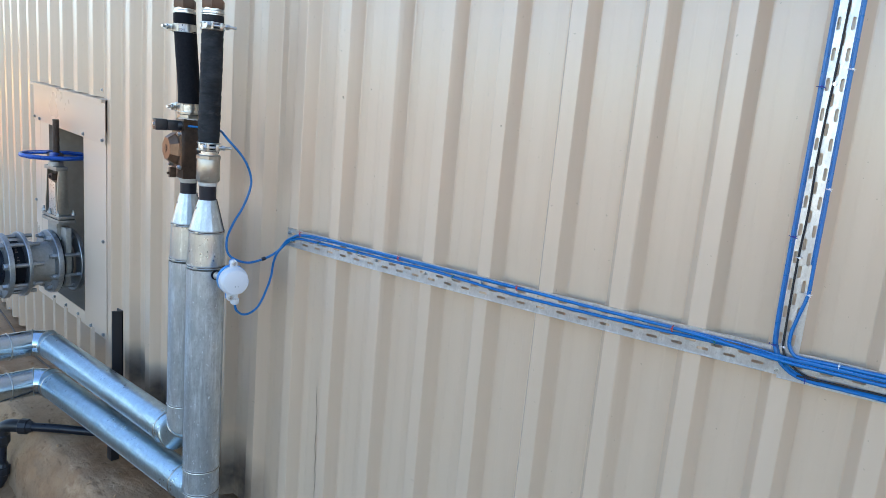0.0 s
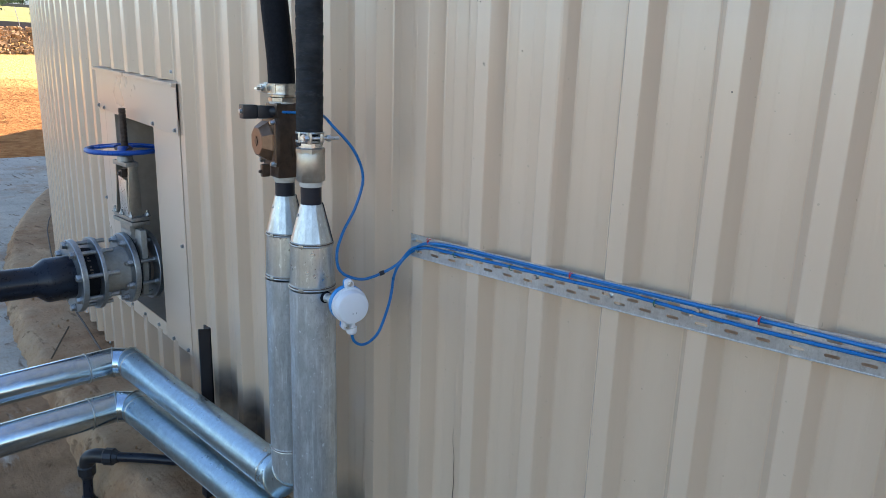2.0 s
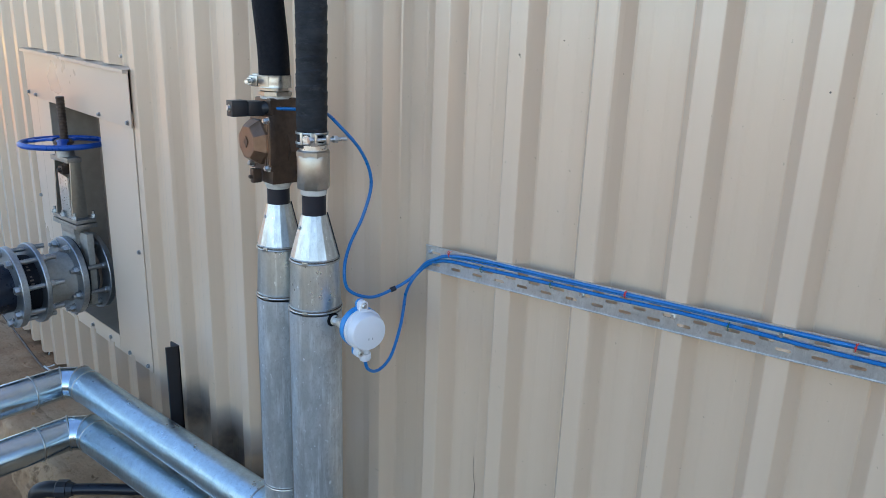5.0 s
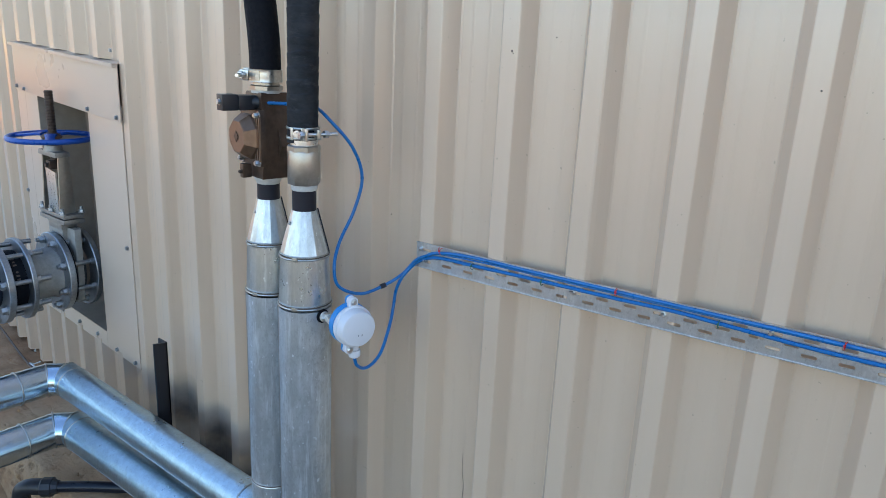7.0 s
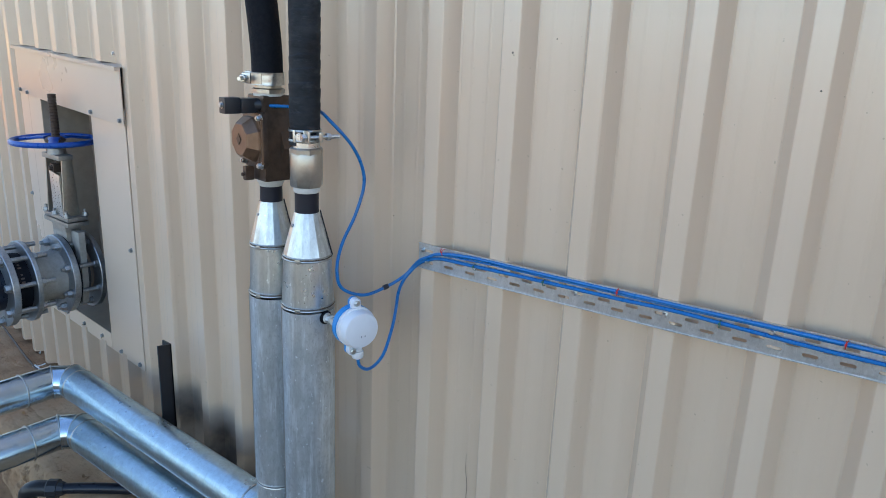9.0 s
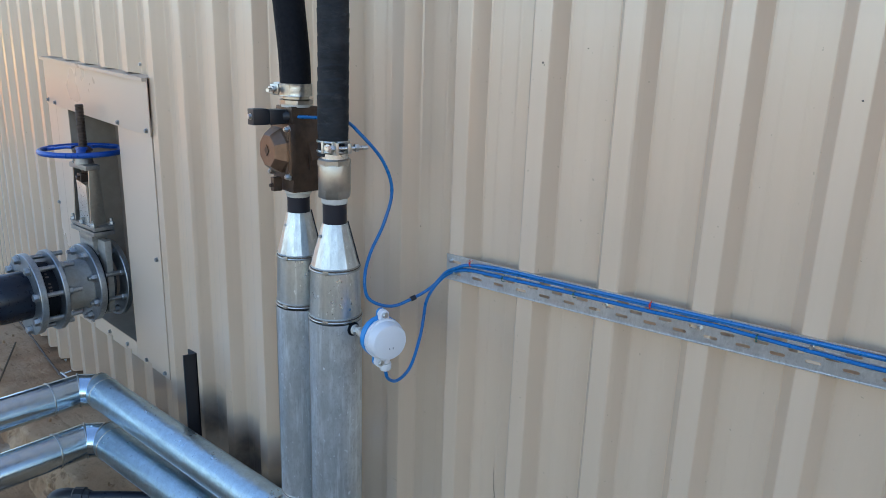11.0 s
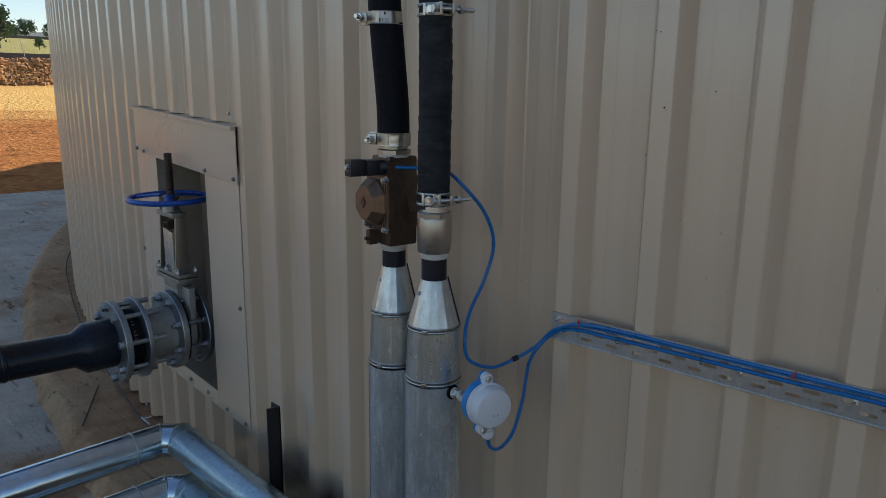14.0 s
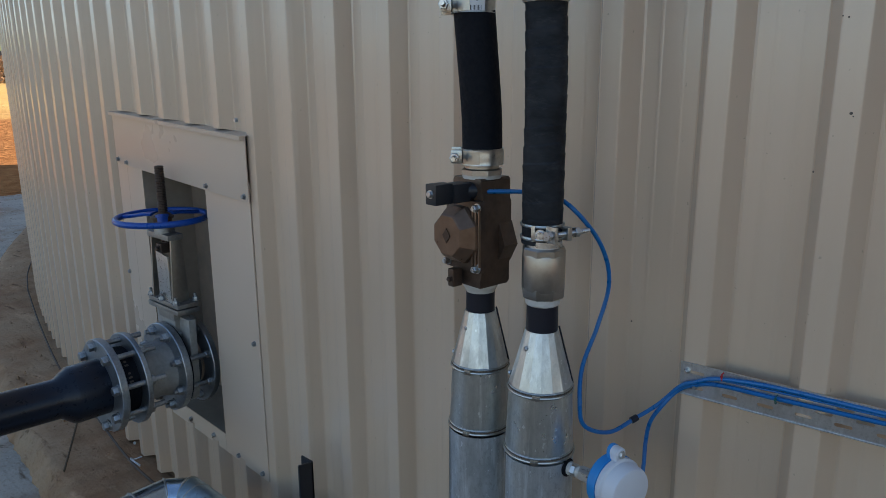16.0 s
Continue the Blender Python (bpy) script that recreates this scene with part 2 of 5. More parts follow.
HDPE = simple("black_polyethylene", (0.008, 0.011, 0.019), 0.3, 0.0, vary=0.2, scale=25, bump=0.06)
TAPE = simple("black_tape", (0.012, 0.013, 0.02), 0.4, 0.0, vary=0.2, scale=40)
PTFE = simple("white_thread_tape", (0.53, 0.51, 0.46), 0.6, 0.0, vary=0.15, scale=60, bump=0.3)
BLUE_CABLE = simple("blue_cable_sheath", (0.002, 0.135, 0.38), 0.3, 0.0, vary=0.1, scale=30, bump=0.03)
BLACK_CABLE = simple("black_cable_sheath", (0.01, 0.01, 0.012), 0.6, 0.0)
DARK_CAST = simple("dark_cast_iron", (0.06, 0.06, 0.062), 0.5, 0.6, vary=0.25, scale=40, bump=0.2)
BLUE_PAINT = simple("blue_enamel", (0.004, 0.066, 0.34), 0.3, 0.0, vary=0.15, scale=30, bump=0.08)
BLUE_PLASTIC = simple("blue_plastic", (0.01, 0.24, 0.6), 0.42, 0.0, vary=0.06, scale=30)
WHITE_PLASTIC = simple("pale_grey_plastic", (0.66, 0.68, 0.71), 0.42, 0.0, vary=0.03, scale=20, bump=0.02)
RED_TIE = simple("red_tie_plastic", (0.62, 0.03, 0.03), 0.45)
GREEN_TIE = simple("green_tie_plastic", (0.01, 0.12, 0.09), 0.45)
WHITE_TIE = simple("white_tie_plastic", (0.75, 0.75, 0.75), 0.45)
BLUE_TIE = simple("dark_blue_tie_plastic", (0.01, 0.03, 0.25), 0.45)
BLACK_PAINT = simple("black_paint", (0.012, 0.013, 0.017), 0.4, 0.0, vary=0.2, scale=30, bump=0.08)
RUST = simple("rusty_brown_steel", (0.16, 0.1, 0.065), 0.6, 0.5, vary=0.3)
STEM = simple("greased_thread", (0.075, 0.052, 0.04), 0.45, 0.5)
PRINT = simple("black_print", (0.03, 0.03, 0.03), 0.6)
POST = simple("weathered_pale_post", (0.55, 0.52, 0.47), 0.7, vary=0.2, scale=8)
LABEL = simple("white_label_paper", (0.72, 0.72, 0.7), 0.6, vary=0.03)
SCRATCH_AND_SHADE = simple("dark_scratch_and_shade", (0.12, 0.09, 0.07), 0.7)
PLINTH = concrete_material("stained_plinth_concrete", (0.5, 0.345, 0.215), (0.35, 0.2, 0.11), 0.76, 0.06)
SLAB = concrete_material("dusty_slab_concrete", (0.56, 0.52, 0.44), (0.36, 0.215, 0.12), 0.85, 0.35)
SOIL = ground_material()
STONE = simple("brown_fieldstone", (0.4, 0.235, 0.115), 0.9, vary=0.5, scale=2.5, bump=0.5)
BARK = simple("bark", (0.07, 0.05, 0.035), 0.9)
LEAF = simple("leaf_green", (0.11, 0.16, 0.1), 0.6, vary=0.5, scale=0.8)
FENCE = simple("dark_fence_wall", (0.1, 0.09, 0.08), 0.85, scale=2)
ROOFING = simple("pale_roof_sheet", (0.6, 0.62, 0.65), 0.5)
TWIG = simple("dry_twig", (0.11, 0.075, 0.04), 0.9)

PANEL.node_tree.nodes["Principled BSDF"].inputs["Specular IOR Level"].default_value = 0.6
for rubbery, level in ((RUBBER, 0.2), (WRAP, 0.22), (HDPE, 0.35), (TAPE, 0.3), (CABLE_DUSTY, 0.3)):
    rubbery.node_tree.nodes["Principled BSDF"].inputs["Specular IOR Level"].default_value = level

# ---- mesh helpers ----
ORIGIN = {}


def thing(name, base, label, category, group="", kind=""):
    """An empty at the base of a thing, under which its parts go."""
    e = new(name)
    e.location = base
    e.empty_display_size = 0.05
    ORIGIN[e] = Vector(base)
    return tagged(e, label, category, group, kind)


def part(name, bm, material, parent=None, label="", smooth=True, angle=35):
    """One mesh object from a bmesh in world metres, under a thing or under a part."""
    o = ORIGIN.get(parent, Vector((0, 0, 0)))
    bmesh.ops.translate(bm, verts=bm.verts, vec=-o)
    bmesh.ops.recalc_face_normals(bm, faces=bm.faces)
    me = bpy.data.meshes.new(name)
    lim = radians(angle)
    for f in bm.faces:
        f.smooth = smooth
    if smooth:
        for e in bm.edges:
            if len(e.link_faces) == 2 and e.calc_face_angle(0) > lim:
                e.smooth = False
    bm.to_mesh(me)
    bm.free()
    me.materials.append(material)
    ob = new(name, me)
    ORIGIN[ob] = o
    if parent is not None:
        ob.parent = parent
    else:
        ob.location = o
    if label:
        tagged(ob, label)
    return ob


def single(name, bm, material, label, category, base=None, group="", kind="", smooth=True, angle=35):
    """A thing that is one mesh."""
    verts = [v.co for v in bm.verts]
    o = Vector(base) if base is not None else Vector((sum(v.x for v in verts) / len(verts), sum(v.y for v in verts) / len(verts), min(v.z for v in verts)))
    ORIGIN[None] = o
    ob = part(name, bm, material, None, "", smooth, angle)
    ORIGIN[None] = Vector((0, 0, 0))
    return tagged(ob, label, category, group, kind)


def frame_of(d, up=(0, 0, 1)):
    """A rotation whose z runs along d."""
    d = Vector(d).normalized()
    return d.to_track_quat("Z", "Y").to_matrix().to_4x4()


def ring(bm, centre, u, v, r, n, phase=0.0):
    return [bm.verts.new(centre + u * (r * math.cos(phase + 2 * math.pi * k / n)) + v * (r * math.sin(phase + 2 * math.pi * k / n))) for k in range(n)]


def bridge(bm, a, b):
    n = len(a)
    for k in range(n):
        bm.faces.new((a[k], a[(k + 1) % n], b[(k + 1) % n], b[k]))


def lathe(bm, base, axis, profile, n=32, phase=0.0, caps=True):
    """Turns (distance along axis, radius) pairs round an axis."""
    m = frame_of(axis)
    u, v, w = m.col[0].to_3d(), m.col[1].to_3d(), m.col[2].to_3d()
    base = Vector(base)
    rings = [ring(bm, base + w * h, u, v, max(r, 1e-5), n, phase) for h, r in profile]
    for a, b in zip(rings, rings[1:]):
        bridge(bm, a, b)
    if caps:
        bm.faces.new(rings[0][::-1])
        bm.faces.new(rings[-1])
    return bm


def hollow(bm, base, axis, profile, n=32):
    """A turned ring: the profile is a closed loop."""
    m = frame_of(axis)
    u, v, w = m.col[0].to_3d(), m.col[1].to_3d(), m.col[2].to_3d()
    rings = [ring(bm, Vector(base) + w * h, u, v, r, n) for h, r in profile]
    for a, b in zip(rings, rings[1:] + rings[:1]):
        bridge(bm, a, b)
    return bm


def torus(bm, centre, axis, r, tube_r, n=40, k=8):
    return hollow(bm, centre, axis, [(tube_r * math.sin(2 * math.pi * j / k), r + tube_r * math.cos(2 * math.pi * j / k)) for j in range(k)], n)


def curve(points, steps=8):
    """Catmull-Rom points through the given ones."""
    p = [Vector(q) for q in points]
    p = [p[0] * 2 - p[1]] + p + [p[-1] * 2 - p[-2]]
    out = []
    for i in range(1, len(p) - 2):
        a, b, c, d = p[i - 1:i + 3]
        for k in range(steps):
            t = k / steps
            out.append(0.5 * (2 * b + (c - a) * t + (2 * a - 5 * b + 4 * c - d) * t * t + (3 * b - a - 3 * c + d) * t ** 3))
    return out + [p[-2]]


def sweep(bm, points, r, n=12, caps=True, radii=None):
    """A round tube along points."""
    p = [Vector(q) for q in points]
    d0 = (p[1] - p[0]).normalized()
    u = d0.orthogonal().normalized()
    rings = []
    for i, q in enumerate(p):
        a = (p[i] - p[i - 1]).normalized() if i else d0
        b = (p[i + 1] - p[i]).normalized() if i < len(p) - 1 else a
        d = (a + b).normalized()
        u = (u - d * u.dot(d)).normalized()
        v = d.cross(u)
        rings.append(ring(bm, q, u, v, radii[i] if radii else r, n))
    for a, b in zip(rings, rings[1:]):
        bridge(bm, a, b)
    if caps:
        bm.faces.new(rings[0][::-1])
        bm.faces.new(rings[-1])
    return bm


def mitred(points, r, n=40):
    """Straight tubes along a polyline, cut on the mitre: one bmesh a stretch."""
    p = [Vector(q) for q in points]
    dirs = [(b - a).normalized() for a, b in zip(p, p[1:])]
    out = []
    for i, d in enumerate(dirs):
        u = d.orthogonal().normalized()
        v = d.cross(u)
        bm = bmesh.new()
        rr = []
        for end, other in ((i, i - 1), (i + 1, i + 1)):
            nrm = (d + dirs[other]).normalized() if 0 <= other < len(dirs) else d
            vs = []
            for k in range(n):
                q = u * (r * math.cos(2 * math.pi * k / n)) + v * (r * math.sin(2 * math.pi * k / n))
                vs.append(bm.verts.new(p[end] + q - d * (q.dot(nrm) / d.dot(nrm))))
            rr.append(vs)
        bridge(bm, rr[0], rr[1])
        out.append(bm)
    return out


def block(bm, m, size, bevel=0.0, seg=2):
    """A box of that size centred at the pose m."""
    r = bmesh.ops.create_cube(bm, size=1.0, matrix=m @ Matrix.Diagonal((*size, 1)))
    if bevel:
        vs = set(r["verts"])
        es = [e for e in bm.edges if e.verts[0] in vs and e.verts[1] in vs]
        bmesh.ops.bevel(bm, geom=es, offset=bevel, segments=seg, affect="EDGES", profile=0.7)
    return bm


def prism(bm, m, outline, depth, bevel=0.0):
    """An outline in local x, z pushed along local y by depth."""
    a = [bm.verts.new(m @ Vector((x, 0, z))) for x, z in outline]
    b = [bm.verts.new(m @ Vector((x, depth, z))) for x, z in outline]
    fa, fb = bm.faces.new(a[::-1]), bm.faces.new(b)
    bridge(bm, a, b)
    if bevel:
        bmesh.ops.bevel(bm, geom=list(fa.edges), offset=bevel, segments=2, affect="EDGES", profile=0.7)
    return bm


def bolt(bm, place, axis, r, h, shank=0.0, washer=True):
    """A hexagon head with a washer and, if wanted, a shank that stands out."""
    if washer:
        lathe(bm, place, axis, [(0, r * 1.25), (h * 0.2, r * 1.25)], 16)
    w = Vector(axis).normalized()
    lathe(bm, Vector(place) + w * h * 0.2, axis, [(0, r), (h * 0.65, r), (h * 0.8, r * 0.85)], 6)
    if shank:
        lathe(bm, Vector(place) + w * h * 0.9, axis, [(0, r * 0.55), (shank, r * 0.55)], 12)
    return bm


# ---- the tank wall: radius, centre, and places on it ----
RADIUS, CENTRE = 14.5, Vector((-2.4, 15.75, 0))
SHEETS, PITCHES = 133, 4
PITCH = 2 * math.pi * RADIUS / (SHEETS * PITCHES)
CREST, RUN, DEEP, PHASE = 0.036, 0.0205, 0.037, 0.982
TOP = 4.6


def on_wall(u, off, z):
    """A place u metres along the rib crests (rightwards), off metres out of them."""
    a = u / RADIUS
    return CENTRE + Vector((math.sin(a) * (RADIUS + off), -math.cos(a) * (RADIUS + off), z))


def wall_pose(u, off=0.0, z=0.0):
    """Local x runs along the wall, local y into it, local z up."""
    a = u / RADIUS
    return Matrix.Translation(on_wall(u, off, z)) @ Matrix.Rotation(a, 4, "Z")


def out_of(u):
    a = u / RADIUS
    return Vector((math.sin(a), -math.cos(a), 0))


# ---- ground, slab, plinth ----
def ground_height(x):
    for (x0, z0), (x1, z1) in zip(GROUND, GROUND[1:]):
        if x1 <= x <= x0:
            return z0 + (z1 - z0) * (x0 - x) / (x0 - x1)
    return GROUND[-1][1] if x < 0 else GROUND[0][1]


GROUND = [(3000, -0.5), (-11.9, -0.5), (-12.4, -0.2), (-14, -0.16), (-20, -0.02), (-30, 0.55), (-44, 1.25), (-46, 1.6), (-47.2, 2.45), (-60, 2.9), (-250, 14.5), (-500, 18), (-3000, 18)]
bm = bmesh.new()
xs = sorted({x for x, _ in GROUND} | {-12.4 - 0.8 * k for k in range(44)} | {-60 - 10 * k for k in range(19)} | {-6, 0, 6, 20, 60, 200, 800})
ys = [-3000, -800, -200, -60, -25] + [-15 + 1.2 * k for k in range(34)] + [40, 80, 200, 800, 3000]
grid = [[bm.verts.new((x, y, ground_height(x) + (0.16 * noise.noise((x * 0.35, y * 0.35, 3)) + 0.08 * noise.noise((x * 1.3, y * 1.3, 7)) if -46 < x < -13.5 else 0))) for y in ys] for x in xs]
for a, b in zip(grid, grid[1:]):
    for k in range(len(ys) - 1):
        bm.faces.new((a[k], b[k], b[k + 1], a[k + 1]))
single("ground", bm, SOIL, "bare reddish soil rising to a grassy slope", "ground", base=(0, 0, -0.2), kind="structure", angle=80)

bm = bmesh.new()
xs = [-12.5, -11, -9.5, -8, -7, -6, -5.4, -5] + [-4.7 + 0.06 * k for k in range(70)] + [-0.3, 0.2, 1, 2, 3, 5, 7.9]
ys = [-9.0, -7, -5, -4, -3, -2.2, -1.7] + [-1.4 + 0.06 * k for k in range(50)] + [2.0, 3, 4.5, 6, 9]


def slab_height(x, y):
    """The slab, trodden down and washed out beside the pipes."""
    d = math.hypot((x + 2.5) / 1.15, (y - 0.55) / 0.75)
    k = max(0.0, 1 - d) ** 2 * (3 - 2 * max(0.0, 1 - d))
    return -0.11 - 0.2 * min(1.0, k * 1.6) + (0.008 * noise.noise((x * 4, y * 4, 1)) + 0.004 * noise.noise((x * 17, y * 17, 2)) if -5 < x < -0.4 and -1.6 < y < 1.8 else 0)


grid = [[bm.verts.new((x, y, slab_height(x, y))) for y in ys] for x in xs]
for a, b in zip(grid, grid[1:]):
    for k in range(len(ys) - 1):
        bm.faces.new((a[k], b[k], b[k + 1], a[k + 1]))
rim = [row[0] for row in grid] + grid[-1][1:] + [row[-1] for row in grid[::-1]][1:] + grid[0][::-1][1:-1]
low_rim = [bm.verts.new((v.co.x, v.co.y, -0.6)) for v in rim]
bridge(bm, rim, low_rim)
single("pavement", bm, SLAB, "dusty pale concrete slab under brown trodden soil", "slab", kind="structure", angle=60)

bm = bmesh.new()
us = [-16 + 0.25 * k for k in range(38)] + [-6.5 + 0.011 * k for k in range(655)] + [0.72 + 0.2 * k for k in range(37)]
FACE = ((-0.5, 0.0), (-0.1, 0.0), (0.06, 0.0), (0.12, -0.002), (0.17, -0.003), (0.21, -0.005), (0.24, -0.007), (0.262, -0.01), (0.276, -0.016), (0.286, -0.026), (0.295, -0.038), (0.303, -0.05), (0.312, -0.062), (0.322, -0.076), (0.332, -0.092), (0.34, -0.11), (0.35, -0.135), (0.36, -0.18), (0.37, -0.3), (0.37, -0.4))
rows = []
for u in us:
    row = []
    for o, z in FACE:
        e = min(1.0, max(0.0, (o - 0.2) / 0.08))            # the edge and the face are broken, the top is trowelled
        k = 0.012 * noise.noise((u * 2.1, 0, o * 9)) + 0.012 * noise.noise((u * 9, 5, z * 30)) + 0.010 * noise.noise((u * 24, 2, z * 60)) - 0.012 * max(0.0, noise.noise((u * 14, 8, z * 42)) - 0.15) / 0.5
        jz = 0.0025 * noise.noise((u * 5, 9, o * 8)) + 0.0025 * noise.noise((u * 21, 4, o * 24)) + 0.005 * e * noise.noise((u * 30, 6, o * 40))
        row.append(bm.verts.new(on_wall(u, o + k * e, z + (jz if o > 0 else 0))))
    rows.append(row)
for a, b in zip(rows, rows[1:]):
    for k in range(len(FACE) - 1):
        bm.faces.new((a[k], b[k], b[k + 1], a[k + 1]))
single("plinth", bm, PLINTH, "ring of brown-stained concrete with a crumbled edge under the tank", "plinth", kind="structure", angle=60)


# ---- the tank ----
# holes in the sheets for the valve and behind the hood: u from, to, row of heights
CUTS = ((-1.21, -0.5, 1), (-1.21, -0.5, 2), (-1.28, -0.4, 2))
bm = bmesh.new()
lathe(bm, CENTRE, (0, 0, 1), [(-0.1, RADIUS - 0.32), (TOP, RADIUS - 0.32), (TOP + 0.02, RADIUS - 0.04), (TOP + 0.7, 0.5)], 180)
wall = single("wall_tank", bm, SHELL, "round steel tank clad in beige ribbed sheets", "tank wall", base=CENTRE, kind="structure", angle=20)


def sheet_profile():
    """(u, off) along one sheet, from the middle of a crest to just past the fourth crest after it."""
    out = [(0.004, 0.0)]
    flat = PITCH - CREST - 2 * RUN
    ch, sx, sz = 0.0022, 0.0011, 0.0023      # softened bends
    for k in range(PITCHES):
        c = k * PITCH + CREST
        v = c + RUN
        lift = 0.0012 if k == PITCHES - 1 else 0.0
        out += [(c - ch, 0.0), (c - 0.0002, -0.0006), (c + sx, -sz), (v - sx, -DEEP + sz), (v + ch, -DEEP)]
        for s in (0.3, 0.7):
            m = v + flat * s
            out += [(m - 0.004, -DEEP), (m - 0.0015, -DEEP + 0.0004), (m + 0.0015, -DEEP + 0.0004), (m + 0.004, -DEEP)]
        e = (k + 1) * PITCH
        out += [(v + flat - ch, -DEEP), (v + flat + sx, -DEEP + sz), (e - sx, lift - sz), (e + 0.0002, lift - 0.0006), (e + ch, lift)]
    c = PITCHES * PITCH + CREST
    out += [(c - ch, 0.0012), (c + sx, 0.0012 - sz), (c + 0.007, 0.0022 - DEEP * 0.007 / RUN)]
    return out


def sheet_mesh(start, cut):
    bm = bmesh.new()
    prof = sheet_profile()
    zs = [0.018, 0.35, 1.3, 1.378, 2.8, TOP]
    cols = []
    for u, off in prof:
        a = u / RADIUS
        edge = zs
        if cut and -1.29 < start + u < -0.39:       # the sheets end along the sloping hood
            edge = zs[:3] + [1.3735 - (start + u + 1.28) * 0.0422 + 0.0045 * (1 + min(0.0, off) / DEEP)] + zs[4:]
        cols.append([bm.verts.new((math.sin(a) * (RADIUS + off), -math.cos(a) * (RADIUS + off), z)) for z in edge])
    for i in range(len(prof) - 1):
        mid = start + (prof[i][0] + prof[i + 1][0]) / 2
        for j in range(len(zs) - 1):
            if cut and any(row == j and a < mid < b for a, b, row in CUTS):
                continue
            bm.faces.new((cols[i][j], cols[i + 1][j], cols[i + 1][j + 1], cols[i][j + 1]))
    me = bpy.data.meshes.new("cladding_sheet")
    bm.to_mesh(me)
    bm.free()
    me.materials.append(CLAD)
    return me


plain = sheet_mesh(0, False)
for k in range(SHEETS):
    start = PHASE + PITCH + (k - 67) * PITCHES * PITCH
    near = start < -0.4 and start + PITCHES * PITCH > -1.32
    ob = new("cladding_sheet", sheet_mesh(start, True) if near else plain)
    ob.parent = wall
    ob.matrix_basis = Matrix.Rotation(start / RADIUS, 4, "Z")

# ---- cover round the valve opening ----
cover = thing("valve_cover", on_wall(-0.85, 0, 0.33), "beige sheet-metal surround with a hood over a recessed valve opening", "metal cover")
P = wall_pose(-0.853)


def plate(u0, u1, z0, z1, off, thick=0.003):
    """A flat plate on the surround, given by places along the wall and heights (two for a sloped edge)."""
    z0, z1 = (z if isinstance(z, tuple) else (z, z) for z in (z0, z1))
    b = bmesh.new()
    return prism(b, P @ Matrix.Translation((0, -off, 0)), [(u0 + 0.853, z0[0]), (u1 + 0.853, z0[1]), (u1 + 0.853, z1[1]), (u0 + 0.853, z1[0])], thick, 0.0012)


side = part("side_panel", plate(-1.296, -1.09, 0.392, (1.25, 1.24), -0.0045), PANEL, cover)
side2 = part("side_panel", plate(-0.64, -0.388, 0.334, (1.22, 1.21), -0.004), PANEL, cover)
low = part("bottom_panel", plate(-1.295, -0.642, (0.332, 0.334), 0.394, -0.0042), PANEL, cover)
hood = part("hood", plate(-1.28, -0.38, (1.196, 1.158), (1.371, 1.333), 0.0033), PANEL, cover, "folded beige hood plate")
b = bmesh.new()
x0, x1 = -0.427, 0.473
for q in ([(x0, -0.0165, 1.3725), (x1, -0.0165, 1.3345), (x1 - 0.004, 0.06, 1.336), (x0, 0.06, 1.374)],):
    q = [P @ Vector(c) for c in q]
    top = [b.verts.new(c) for c in q]
    bot = [b.verts.new(c - Vector((0, 0, 0.002))) for c in q]
    b.faces.new(top)
    b.faces.new(bot[::-1])
    bridge(b, top, bot)
part("hood_flange", b, PANEL, cover)
b = bmesh.new()
prism(b, P @ Matrix.Translation((0, -0.0165, 0)), [(x0, 1.3605), (x1 - 0.002, 1.3225), (x1 - 0.002, 1.3323), (x0, 1.3703)], 0.0135, 0.001)
part("hood_lip", b, PANEL, cover, "folded lip along the top of the hood")
# reveal of the recess
b = bmesh.new()
x0, x1, z0, z1, dep = -0.237, 0.213, 0.394, 1.26, 0.17
for a, c in (((x0, z0), (x0, z1)), ((x1, z0), (x1, z1)), ((x0, z0), (x1, z0)), ((x0, z1), (x1, z1))):
    b.faces.new([b.verts.new(P @ Vector(v)) for v in ((a[0], 0.005, a[1]), (c[0], 0.005, c[1]), (c[0], dep, c[1]), (a[0], dep, a[1]))])
part("reveal", b, REVEAL, cover, "bare brownish metal sides of the recess", smooth=False)
b = bmesh.new()
prism(b, P @ Matrix.Translation((0, dep, 0)), [(x0 - 0.02, z0 - 0.02), (x1 + 0.02, z0 - 0.02), (x1 + 0.02, z1), (x0 - 0.02, z1)], 0.004)
part("back_plate", b, STEEL_DARK, cover, "dull brownish steel behind the valve")
b = bmesh.new()
prism(b, P @ Matrix.Translation((0, 0.115, 0)), [(x1 - 0.003, 0.86), (x1 - 0.0005, 0.84), (x1 - 0.0005, 1.2), (x1 - 0.004, 1.19)], 0.018)
part("rust_streak", b, RUST, cover, "narrow rusty streak down the recess")
for yy, zz, rr in ((0.06, 0.83, 0.013), (0.1, 0.74, 0.009), (0.1, 0.86, 0.008)):
    b = bmesh.new()
    lathe(b, P @ Vector((x1 - 0.0012, yy, zz)), P.to_3x3() @ Vector((-1, 0, 0)), [(0, rr), (0.0015, rr * 0.9), (0.002, rr * 0.5)], 14)
    part("drilled_hole", b, RUBBER, cover, "dark drilled hole in the side of the recess")
